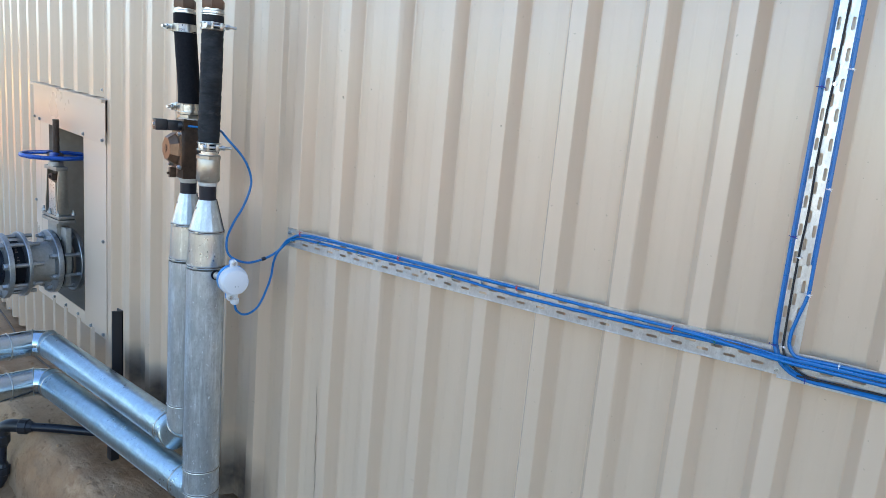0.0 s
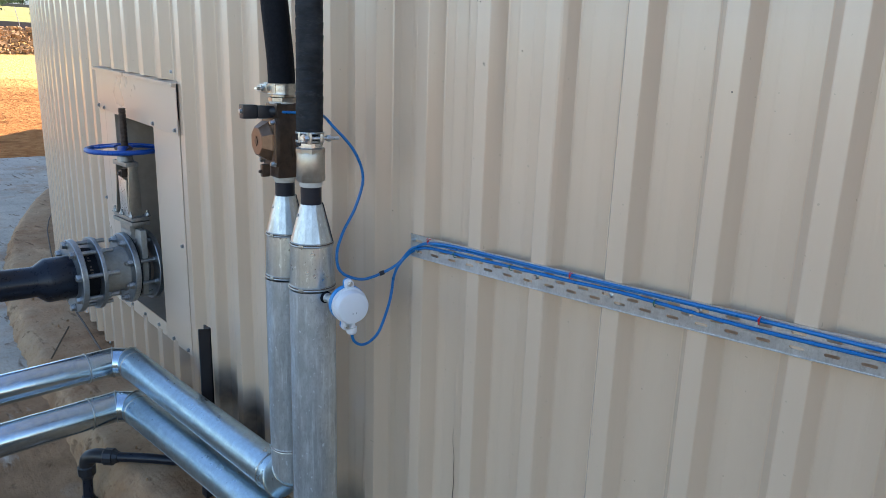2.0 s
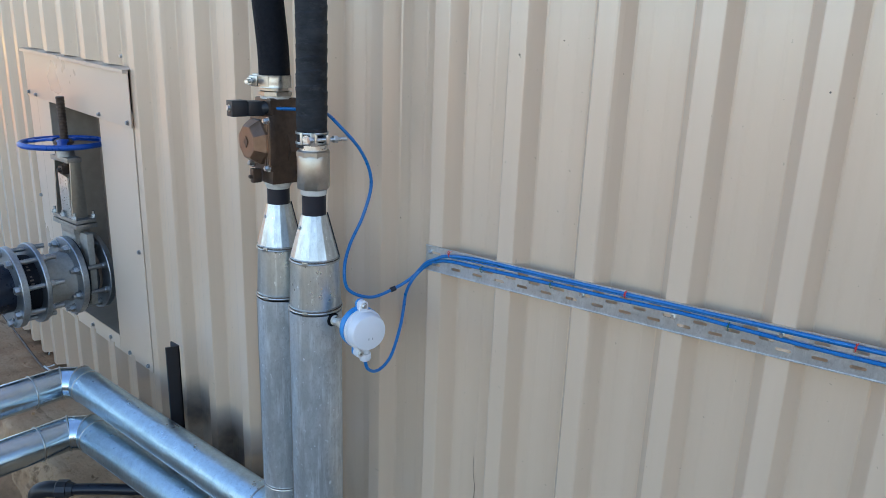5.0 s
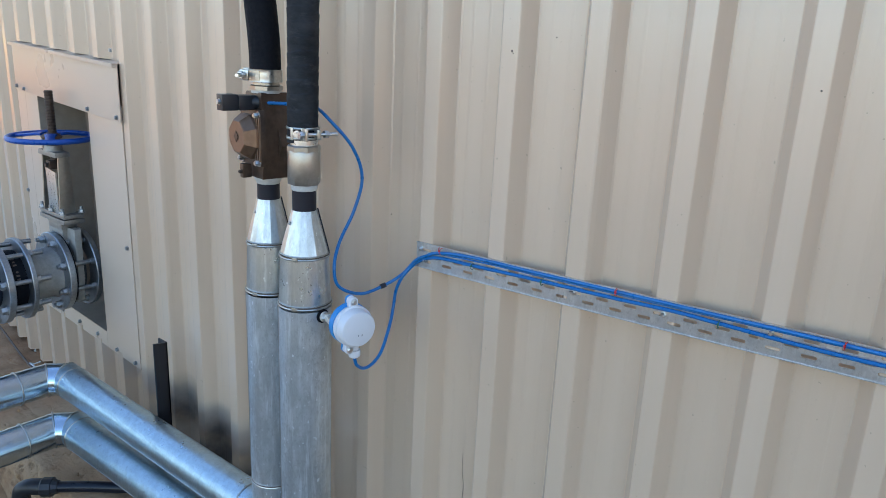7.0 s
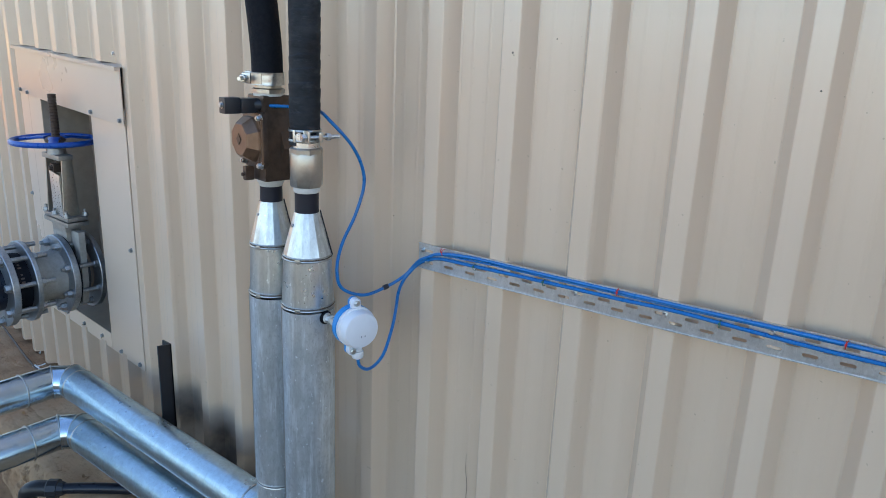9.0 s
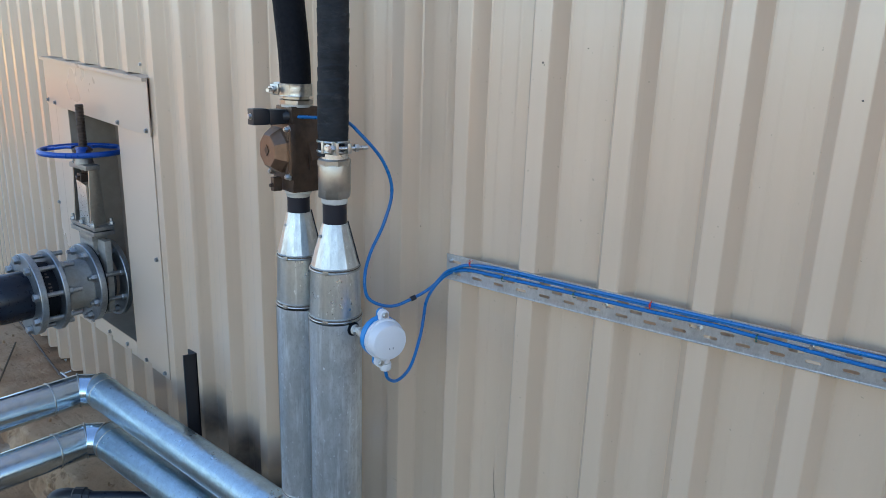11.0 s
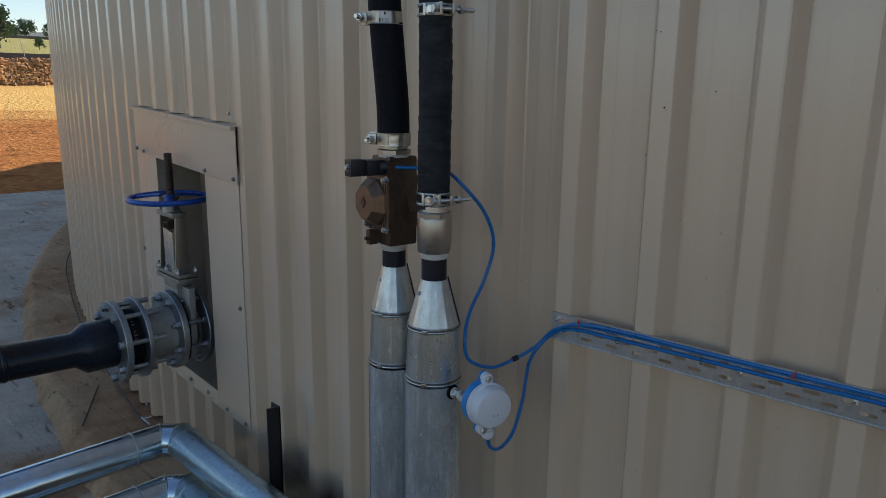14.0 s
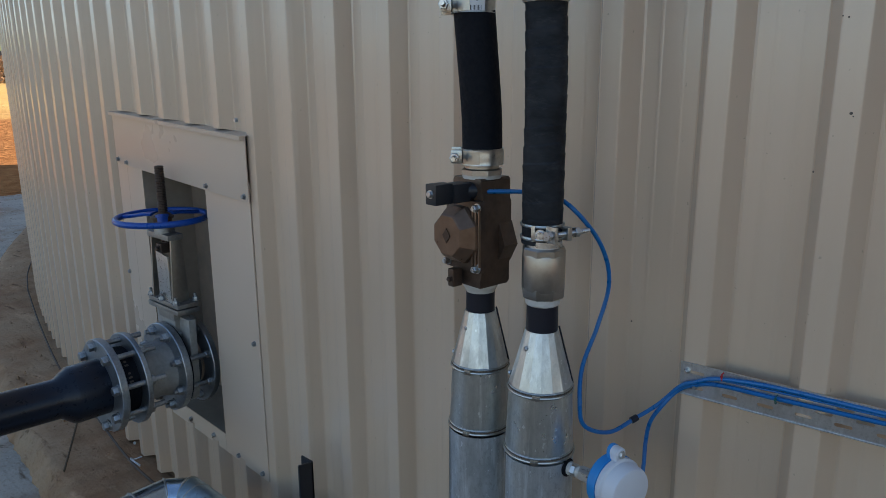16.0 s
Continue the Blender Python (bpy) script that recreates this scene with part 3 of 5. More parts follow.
for u, z, off, host in ((-1.262, 1.21, 0.0033, hood), (-1.19, 1.203, 0.0033, hood), (-0.615, 1.181, 0.0033, hood), (-0.402, 1.174, 0.0033, hood),
                        (-0.415, 0.755, -0.004, side2), (-0.418, 0.35, -0.004, side2), (-1.29, 0.80, -0.0045, side), (-0.56, 0.352, -0.004, side2),
                        (-0.72, 0.362, -0.0042, low), (-0.88, 0.362, -0.0042, low), (-1.04, 0.362, -0.0042, low)):
    b = bmesh.new()
    bolt(b, P @ Vector((u + 0.853, -off, z)), P.to_3x3() @ Vector((0, -1, 0)), 0.0065, 0.008)
    part("screw", b, BOLT, host)

# fixing screws and marks on the sheets
for u, z, off in ((-0.43, 1.372, 0.0), (0.5, 0.07, -0.036), (-1.47, 0.04, 0.0), (-1.98, 0.05, 0.0)):
    b = bmesh.new()
    bolt(b, on_wall(u, off, z), out_of(u), 0.0055, 0.007)
    single("cladding_screw", b, ZINC, "small zinc screw with washer in the beige sheet", "screw")
for u, z, off, s in ((1.006, 1.428, 0.0, 0.004), (1.009, 1.424, 0.0, 0.002), (0.962, 1.344, -0.0355, 0.003), (0.967, 1.348, -0.0355, 0.0022), (1.076, 1.455, -0.0355, 0.0025), (0.702, 1.065, -0.0355, 0.003),
                     (1.521, 1.394, 0.0, 0.003), (0.983, 1.552, 0.0, 0.002), (0.99, 1.55, 0.0, 0.0025), (-0.06, 0.66, -0.0355, 0.003), (1.175, 1.205, 0.0, 0.002)):
    b = bmesh.new()
    lathe(b, on_wall(u, off, z), out_of(u), [(0, s * 0.55), (0.0008, s * 0.45), (0.0012, s * 0.2)], 7)
    single("dirt_speck", b, SCRATCH_AND_SHADE, "small dark speck of dirt on the beige sheet", "dirt speck", group="specks on the sheets")
b = bmesh.new()
line = [on_wall(0.944 + 0.0016 * math.sin(z * 31) + 0.0012 * math.sin(z * 83) - 0.04 * (z - 0.2), -0.0358, z) for z in [0.14 + 0.01 * k for k in range(42)]]
sweep(b, line, 0.001, 5, radii=[0.0003 + 0.0005 * math.sin(math.pi * k / 41) for k in range(42)])
single("scratch", b, SCRATCH_AND_SHADE, "thin dark vertical scratch in the beige sheet", "scratch")

# ---- knife gate valve and its flanged pipe ----
VX, VZ = -3.24, 0.59
AX = Vector((0, -1, 0))
gate = thing("gate_valve", (VX, 1.235, 0.44), "grey steel knife gate valve with a blue handwheel", "gate valve")


def flange_ring(y, r_out, r_in, t):
    b = bmesh.new()
    return hollow(b, (VX, y, VZ), AX, [(0, r_in), (0, r_out - 0.002), (0.002, r_out), (t - 0.002, r_out), (t, r_out - 0.002), (t, r_in)], 56)


part("tank_flange", flange_ring(1.30, 0.142, 0.08, 0.02), FLANGE, gate)
b = bmesh.new()
lathe(b, (VX, 1.264, VZ), AX, [(0, 0.092), (0.004, 0.096), (0.04, 0.096), (0.044, 0.092)], 40)
part("body", b, DARK_CAST, gate)
b = bmesh.new()
prism(b, pose(VX, 1.214, VZ), [(-0.028, -0.03), (0.028, -0.03), (0.034, 0.09), (0.05, 0.175), (-0.05, 0.175), (-0.034, 0.09)], 0.05, 0.003)
part("neck", b, SPOOL, gate)
b = bmesh.new()
prism(b, pose(VX, 1.229, VZ), [(-0.1, -0.02), (-0.085, -0.1), (0.085, -0.1), (0.1, -0.02), (0.104, 0.165), (-0.104, 0.165)], 0.022, 0.003)
part("body_plate", b, SPOOL, gate, "pale cast side of the valve body")
b = bmesh.new()
hollow(b, (VX, 1.213, VZ), AX, [(0, 0.08), (0, 0.136), (0.007, 0.136), (0.007, 0.08)], 48)
part("gasket", b, RUBBER, gate, "black rubber gasket")
b = bmesh.new()
block(b, pose(VX, 1.237, 0.758), (0.1, 0.055, 0.025), 0.004)
block(b, pose(VX, 1.237, 0.782), (0.19, 0.075, 0.016), 0.004)
block(b, pose(VX, 1.237, 0.80), (0.19, 0.07, 0.014), 0.004)
part("gland_box", b, CAST, gate)
for sx in (-1, 1):
    b = bmesh.new()
    prism(b, pose(VX + sx * 0.062, 1.205, 0.8) @ Matrix.Rotation(radians(90), 4, "Z"), [(0, 0), (0.055, 0), (0.045, 0.21), (0.012, 0.21)], 0.008, 0.0015)
    part("yoke_arm", b, STAINLESS, gate)
b = bmesh.new()
block(b, pose(VX, 1.23, 1.012), (0.135, 0.05, 0.018), 0.004)
lathe(b, (VX, 1.23, 1.018), (0, 0, 1), [(0, 0.032), (0.022, 0.028)], 20)
part("yoke_head", b, CAST, gate)
b = bmesh.new()
prism(b, pose(VX, 1.206, 0.0), [(-0.022, 0.806), (0.052, 0.806), (0.05, 0.952), (-0.022, 0.962)], 0.006, 0.001)
part("gate_blade", b, ZINC, gate, "bright steel gate blade")
b = bmesh.new()
block(b, pose(VX, 1.222, 0.972), (0.03, 0.03, 0.03), 0.003)
bolt(b, (VX, 1.207, 0.972), (0, -1, 0), 0.008, 0.01)
part("stem_nut", b, STEM, gate, "dark greased nut")
b = bmesh.new()
prof, z = [], 0.0
while z < 0.25:
    prof += [(z, 0.0142), (z + 0.0016, 0.0142), (z + 0.0027, 0.0122), (z + 0.0038, 0.0122)]
    z += 0.005
lathe(b, (VX, 1.232, 0.975), (0, 0, 1), prof, 14)
part("stem", b, STEM, gate, "dark threaded stem")
b = bmesh.new()
torus(b, (VX, 1.228, 1.066), (0, 0, 1), 0.133, 0.0095, 64, 10)
wheel = part("handwheel", b, BLUE_PAINT, gate, "blue enamelled handwheel")
b = bmesh.new()
lathe(b, (VX, 1.228, 1.048), (0, 0, 1), [(0, 0.022), (0.004, 0.026), (0.014, 0.027), (0.016, 0.033), (0.022, 0.034), (0.025, 0.03), (0.032, 0.02)], 24)
part("hub", b, RUST, wheel, "rusty brown hub plate")
for a in (98, 212, 334):
    b = bmesh.new()
    d = Vector((math.cos(radians(a)), math.sin(radians(a)), 0))
    n = Vector((-d.y, d.x, 0))
    rows = []
    for t, w, z in ((0.028, 0.02, 1.076), (0.05, 0.0155, 1.0755), (0.075, 0.0145, 1.072), (0.105, 0.0145, 1.067), (0.131, 0.019, 1.066)):
        c = Vector((VX, 1.228, z)) + d * t
        rows.append([b.verts.new(c + n * (w * p) + Vector((0, 0, 0.0055 * q))) for p, q in ((-1, -0.5), (-0.6, -1), (0.6, -1), (1, -0.5), (1, 0.5), (0.6, 1), (-0.6, 1), (-1, 0.5))])
    for a0, a1 in zip(rows, rows[1:]):
        bridge(b, a0, a1)
    b.faces.new(rows[0][::-1])
    b.faces.new(rows[-1])
    part("spoke", b, BLUE_PAINT, wheel)
for k in range(8):
    a = radians(22.5 + 45 * k)
    q = Vector((VX + 0.12 * math.cos(a), 0, VZ + 0.12 * math.sin(a)))
    b = bmesh.new()
    bolt(b, (q.x, 1.281, q.z), (0, -1, 0), 0.012, 0.014, 0.04)
    part("stud", b, BOLT, gate)
for sx, y in ((-0.08, 1.205), (0.08, 1.205), (-0.08, 1.27), (0.08, 1.27), (0.0, 1.2)):
    b = bmesh.new()
    bolt(b, (VX + sx, y, 0.808), (0, 0, 1), 0.009, 0.012, 0.012)
    part("gland_bolt", b, BOLT, gate)

coupling = thing("flanged_coupling", (VX, 1.09, 0.45), "galvanised flange adaptor with long bolts between valve and black pipe", "pipe coupling")
part("flange", flange_ring(1.207, 0.1425, 0.08, 0.022), FLANGE, coupling)
b = bmesh.new()
lathe(b, (VX, 1.185, VZ), AX, [(0, 0.094), (0.012, 0.088), (0.05, 0.086), (0.075, 0.09), (0.125, 0.09)], 48)
part("spool", b, SPOOL, coupling, "grey primed short pipe")
part("flange", flange_ring(1.082, 0.1425, 0.088, 0.016), FLANGE, coupling)
b = bmesh.new()
lathe(b, (VX, 1.07, VZ), AX, [(0, 0.1), (0.02, 0.103), (0.04, 0.103), (0.06, 0.1)], 48)
sleeve = part("rubber_sleeve", b, RUBBER, coupling, "black rubber sleeve")
b = bmesh.new()
for k in range(9):
    if k in (4,):
        continue
    a = radians(8 + 7 * k)
    m = Matrix.Translation(Vector((VX + 0.1035 * math.cos(a), 1.038, VZ + 0.1035 * math.sin(a)))) @ Matrix.Rotation(-a, 4, "Y")
    block(b, m, (0.001, 0.011 if k % 3 else 0.007, 0.006))
part("print", b, SCRATCH_AND_SHADE, sleeve, "faint grey moulded marks")
part("flange", flange_ring(1.012, 0.142, 0.083, 0.022), FLANGE, coupling)
for k in range(8):
    a = radians(10 + 45 * k)
    q = Vector((VX + 0.122 * math.cos(a), 0, VZ + 0.122 * math.sin(a)))
    b = bmesh.new()
    lathe(b, (q.x, 1.13, q.z), AX, [(0, 0.0085), (0.15, 0.0085)], 12)
    bolt(b, (q.x, 0.99, q.z), (0, -1, 0), 0.014, 0.018)
    bolt(b, (q.x, 1.082, q.z), (0, 1, 0), 0.014, 0.016, 0.02)
    part("long_bolt", b, BOLT, coupling)
for k in range(8):
    a = radians(22.5 + 45 * k)
    q = Vector((VX + 0.12 * math.cos(a), 0, VZ + 0.12 * math.sin(a)))
    b = bmesh.new()
    bolt(b, (q.x, 1.185, q.z), (0, -1, 0), 0.0135, 0.018, 0.012)
    lathe(b, (q.x, 1.3, q.z), AX, [(0, 0.008), (0.1, 0.008)], 10)
    part("flange_bolt", b, BOLT, coupling)

b = bmesh.new()
sweep(b, [(VX, 1.0, VZ), (VX, 0.985, VZ), (VX, 0.905, VZ), (VX, 0.897, VZ), (VX, 0.868, VZ + 0.002), (VX, 0.86, VZ + 0.002), (VX, 0.664, VZ + 0.01), (VX, 0.66, VZ + 0.01), (VX, 0.652, VZ + 0.01), (VX, 0.648, VZ + 0.01), (VX, 0.6, VZ + 0.012), (VX, 0.2, VZ + 0.015), (VX, -0.8, VZ), (VX, -1.6, 0.54), (VX, -1.9, 0.4), (VX, -2.0, 0.1), (VX, -2.0, -0.2)], 0.058, 40,
      radii=[0.083, 0.084, 0.084, 0.082, 0.061, 0.058, 0.058, 0.0615, 0.0615, 0.058] + [0.058] * 7)
pipe = single("black_pipe", b, HDPE, "black polyethylene pipe that narrows behind the flange", "pipe", base=(VX, -2.0, -0.2))

# ---- two pipes in galvanised jackets ----
def jacketed(name, x, y, z_run, bend, leg_end, r, top_parts, label, tee=False, fall=0.0):
    """A riser, a run along the wall and a leg away from it, with cone and collar on top."""
    t = thing(name, (x, y, z_run - r), label, "insulated pipe", "jacketed pipes by the tank")
    zc0, zc1, zk1, r_neck = top_parts
    bx, by = bend
    d = Vector((bx - x, by - y, 0)).normalized()
    e = 0.055
    zr = z_run - fall      # height of the run at the riser
    dn = (Vector((bx, by, z_run)) - Vector((x, y, zr))).normalized()
    pts = [(x, y, zc0), (x, y, zr + e), Vector((x, y, zr)) + dn * e,
           Vector((bx, by, z_run)) - d * 0.045, (bx + 0.004, by - 0.045, z_run), (leg_end[0], leg_end[1], z_run),
           (leg_end[0], leg_end[1] - 0.12, z_run - 0.14), (leg_end[0], leg_end[1] - 0.12, -0.2)]
    if tee:
        pts[1], pts[2] = (x, y, zr + 0.02), Vector((x, y, zr)) + dn * 0.02
    tubes = mitred(pts, r)
    if tee:
        tubes[0].free()
        tubes[0] = lathe(bmesh.new(), (x, y, zc0), (0, 0, -1), [(0, r), (zc0 - zr + r * 1.6, r), (zc0 - zr + r * 1.65, r * 0.96)], 40)
    names = ("riser", "elbow", "run", "elbow", "leg", "elbow", "drop")
    for nm, b, mat in zip(names, tubes, (GALV_UP, GALV_RUN, GALV_RUN, GALV_LEG, GALV_LEG, GALV_LEG, GALV_LEG)):
        part(nm, b, mat, t, "dull mottled galvanised jacket" if nm == "riser" else "")
    b = bmesh.new()
    lathe(b, (x, y, zc0), (0, 0, 1), [(0.004, r - 0.0008), (zc1 - zc0, r - 0.0055)], 40)
    part("collar", b, GALV_COLLAR, t, "yellowed galvanised collar")
    b = bmesh.new()
    lathe(b, (x, y, zc1), (0, 0, 1), [(0.0, r - 0.005), (0.008, r - 0.0055), (zk1 - zc1, r_neck + 0.0012)], 17, 0.35)
    cone = part("cone", b, GALV_CONE, t, "shiny folded metal cone with creased facets", angle=10)
    b = bmesh.new()
    a = radians(42)
    s = Vector((math.cos(a), math.sin(a), 0))
    q0, q1 = Vector((x, y, zc1 + 0.004)) + s * (r - 0.004), Vector((x, y, zk1 + 0.004)) + s * (r_neck + 0.002)
    sweep(b, [q0, q1], 0.0014, 6)
    part("seam", b, TAPE, cone, "dark open seam")
    for k in range(2):
        b = bmesh.new()
        a = radians(200 + 60 * k)
        s = Vector((math.cos(a), math.sin(a), 0))
        bolt(b, Vector((x, y, zc1 + 0.014 + 0.055 * k)) + s * (r - 0.007 - 0.016 * k), s, 0.0035, 0.004)
        part("rivet", b, ZINC, cone)
    for z, w in ((zc0 + 0.006, r), (zc1, r - 0.0045), (zr + (0.092 if tee else 0.126), r)) + (((zr + 0.014, r),) if tee else ()):
        b = bmesh.new()
        torus(b, (x, y, z), (0, 0, 1), w, 0.0023, 48, 8)
        torus(b, (x, y, z + 0.0062), (0, 0, 1), w - 0.0008, 0.0014, 48, 6)
        band = part("band", b, BEAD, t, "raised bead round the jacket")
        # dark ring stands in for the shadow line between the two beads
        b = bmesh.new()
        hollow(b, (x, y, z + 0.0018), (0, 0, 1), [(0, w - 0.003), (0, w + 0.0002), (0.0022, w + 0.0002), (0.0022, w - 0.003)], 48)
        part("bead_shade", b, SCRATCH_AND_SHADE, band, "dark ring painted as the shadow line under the bead")
        if z > zc0:
            b = bmesh.new()
            a = radians(-62 if tee else -75)
            block(b, Matrix.Translation(Vector((x + math.cos(a) * (w + 0.001), y + math.sin(a) * (w + 0.001), z + 0.001))) @ Matrix.Rotation(a, 4, "Z"), (0.004, 0.012, 0.0085), 0.0012)
            bolt(b, (x + math.cos(a) * (w + 0.003), y + math.sin(a) * (w + 0.003), z + 0.001), (math.cos(a), math.sin(a), 0), 0.0018, 0.0012)
            part("band_clip", b, BEAD, band, "small riveted clip that closes the band")
    for c, ax in ((Vector((x, y, zr)) + dn * (e + 0.045), dn), (Vector((bx, by, z_run)) - dn * 0.09, dn), (Vector((bx + 0.004, by - 0.138, z_run)), Vector((0, 1, 0)))):
        b = bmesh.new()
        torus(b, c, ax, r, 0.0026, 48, 8)
        part("band", b, BEAD, t)
    for p0, n0 in (((x, y, zr + e), Vector((0, 0, -1)) + d), (Vector((x, y, zr)) + dn * e, Vector((0, 0, -1)) + 3 * d), (Vector((bx, by, z_run)) - d * 0.045, d + Vector((0.05, -0.4, 0))), ((bx + 0.004, by - 0.045, z_run), d * 0.4 + Vector((0.05, -1, 0)))):
        if tee and Vector(p0).x > x - 0.1:
            continue
        b = bmesh.new()
        torus(b, p0, n0, r * 1.015, 0.003, 48, 6)
        part("seam", b, BEAD, t)
    b = bmesh.new()
    sweep(b, [(x - r * 0.6, y - r * 0.8, z_run + 0.1), (x - r * 0.6, y - r * 0.8, zc0)], 0.0016, 6)
    part("lap_seam", b, BEAD, t)
    b = bmesh.new()
    s = Vector((0, -0.9, -0.43)) * r
    sweep(b, [Vector((x, y, zr)) + dn * 0.1 + s, Vector((bx, by, z_run)) - dn * 0.09 + s], 0.0016, 6)
    part("lap_seam", b, BEAD, t)
    return t


RX, RY, LX, LY = -1.738, 1.086, -1.872, 1.10
jacketed("jacketed_pipe", RX, RY, 0.186, (-2.868, 1.035), (-2.84, -2.2), 0.055, (0.897, 1.007, 1.101, 0.0245), "galvanised jacketed pipe standing in front of its twin, carrying the sensor", True, 0.024)
jacketed("jacketed_pipe", LX, LY, 0.318, (-2.966, 1.068), (-2.94, -2.4), 0.053, (0.89, 1.004, 1.10, 0.0245), "galvanised jacketed pipe below the bronze valve", fall=0.026)

# ---- steel coupling on the front pipe ----
nip = thing("pipe_fitting", (RX, RY, 1.1), "steel coupling with octagonal ends on a black taped nipple", "pipe fitting")
b = bmesh.new()
lathe(b, (RX, RY, 1.085), (0, 0, 1), [(0, 0.0242), (0.06, 0.0242)], 28)
part("taped_nipple", b, TAPE, nip, "black taped pipe stub")
b = bmesh.new()
lathe(b, (RX, RY, 1.141), (0, 0, 1), [(0, 0.024), (0.002, 0.0262), (0.012, 0.0264), (0.0145, 0.025)], 28)
part("thread_tape", b, PTFE, nip, "white thread sealing tape")
b = bmesh.new()
lathe(b, (RX, RY, 1.1535), (0, 0, 1), [(0, 0.031), (0.003, 0.033), (0.016, 0.0335)], 8, 0.3)
lathe(b, (RX, RY, 1.166), (0, 0, 1), [(0, 0.0315), (0.003, 0.0325), (0.052, 0.0325), (0.055, 0.0315)], 36)
lathe(b, (RX, RY, 1.219), (0, 0, 1), [(0, 0.0335), (0.01, 0.0335), (0.013, 0.031)], 8, 0.3)
part("coupling", b, STAINLESS, nip, "dull stainless coupling")
b = bmesh.new()
lathe(b, (RX, RY, 1.23), (0, 0, 1), [(0, 0.027), (0.012, 0.027)], 28)
part("spigot", b, ZINC, nip)

# ---- bronze valve with its plug ----
bv = thing("bronze_valve", (LX, LY, 1.1), "tarnished bronze solenoid valve with an octagonal cap and black plug", "solenoid valve")
b = bmesh.new()
lathe(b, (LX, LY, 1.085), (0, 0, 1), [(0, 0.0238), (0.05, 0.0238)], 28)
part("taped_nipple", b, TAPE, bv, "black taped pipe stub")
b = bmesh.new()
lathe(b, (LX, LY, 1.133), (0, 0, 1), [(0, 0.024), (0.002, 0.0252), (0.006, 0.0258), (0.009, 0.0285), (0.014, 0.029)], 20)
part("thread_tape", b, PTFE, bv, "frayed white thread tape")
b = bmesh.new()
V = pose(LX, LY, 0, 0, 0, -8)
prism(b, V @ Matrix.Translation((0, -0.03, 0)), [(-0.03, 1.147), (0.03, 1.147), (0.034, 1.153), (0.034, 1.185), (0.037, 1.19), (0.037, 1.285), (0.034, 1.29), (0.034, 1.32), (0.03, 1.324), (-0.03, 1.324), (-0.034, 1.32), (-0.034, 1.29), (-0.037, 1.285), (-0.037, 1.19), (-0.034, 1.185), (-0.034, 1.153)], 0.062, 0.003)
part("body", b, BRASS, bv)
b = bmesh.new()
prism(b, V @ Matrix.Translation((0.03, 0.035, 0)), [(0.0, 1.18), (0.006, 1.19), (0.021, 1.216), (0.008, 1.25), (0.0, 1.26)], -0.03, 0.003)
part("side_lobe", b, BRASS, bv)
b = bmesh.new()
prism(b, V @ Matrix.Translation((0, -0.038, 0)), [(-0.042, 1.175), (0.036, 1.175), (0.042, 1.19), (0.042, 1.28), (0.036, 1.29), (-0.036, 1.29), (-0.042, 1.28)], 0.012, 0.002)
part("cover_plate", b, BRASS, bv)
for x, w in ((0.0245, 0.0035), (0.032, 0.0045), (0.0395, 0.0035)):
    b = bmesh.new()
    prism(b, V @ Matrix.Translation((x, -0.0415, 0)), [(-w / 2, 1.186), (w / 2, 1.186), (w / 2, 1.281), (-w / 2, 1.281)], 0.005, 0.0012)
    part("ridge", b, BRASS_CAP, bv, "worn raised ridge of the cover")
b = bmesh.new()
m8 = V @ pose(-0.008, -0.036, 1.234) @ Matrix.Rotation(radians(90), 4, "X")
lathe(b, m8.translation, m8.to_3x3() @ Vector((0, 0, 1)), [(0, 0.05), (0.01, 0.0485), (0.028, 0.036), (0.03, 0.0335)], 8, radians(22.5))
cap = part("octagonal_cap", b, BRASS_CAP, bv, "lighter bronze octagonal cap", angle=15)
b = bmesh.new()
prism(b, V @ Matrix.Translation((-0.008, -0.0674, 1.234)), [(-0.009, 0), (0, -0.012), (0.009, 0), (0, 0.012)], 0.001)
part("emblem", b, BRASS, cap, "small raised diamond mark")
for x, z in ((-0.036, 1.185), (0.034, 1.183), (0.034, 1.28)):
    b = bmesh.new()
    bolt(b, V @ Vector((x, -0.038, z)), V.to_3x3() @ Vector((0, -1, 0)), 0.0062, 0.01, 0.003)
    part("cover_bolt", b, ZINC, bv)
b = bmesh.new()
block(b, V @ pose(-0.012, -0.045, 1.162), (0.014, 0.02, 0.03), 0.003)
bolt(b, V @ Vector((-0.012, -0.055, 1.16)), V.to_3x3() @ Vector((0, -1, 0)), 0.004, 0.006)
part("lug", b, BRASS, bv)
b = bmesh.new()
block(b, V @ pose(0.0, -0.087, 1.304), (0.025, 0.034, 0.032), 0.002)
plug = part("plug", b, PLASTIC_BLACK, bv, "black moulded cable plug")
b = bmesh.new()
block(b, V @ pose(0.002, -0.052, 1.303), (0.029, 0.036, 0.03), 0.0035)
lathe(b, V @ Vector((0.006, -0.034, 1.304)), V.to_3x3() @ Vector((0.55, 0.8, 0)), [(0, 0.014), (0.02, 0.013), (0.028, 0.008)], 14)
part("plug_base", b, PLASTIC_BLACK, plug)
b = bmesh.new()
bolt(b, V @ Vector((0, -0.104, 1.305)), V.to_3x3() @ Vector((0, -1, 0)), 0.0055, 0.005)
part("plug_screw", b, ZINC, plug)
b = bmesh.new()
lathe(b, (LX + 0.004, LY - 0.003, 1.322), (0, 0, 1), [(0, 0.031), (0.007, 0.031)], 28)
part("thread_tape", b, PTFE, bv, "white thread tape under the hose tail")
b = bmesh.new()
lathe(b, (LX + 0.005, LY - 0.004, 1.328), (0, 0, 1), [(0, 0.0335), (0.008, 0.0335), (0.01, 0.03)], 8, 0.2)
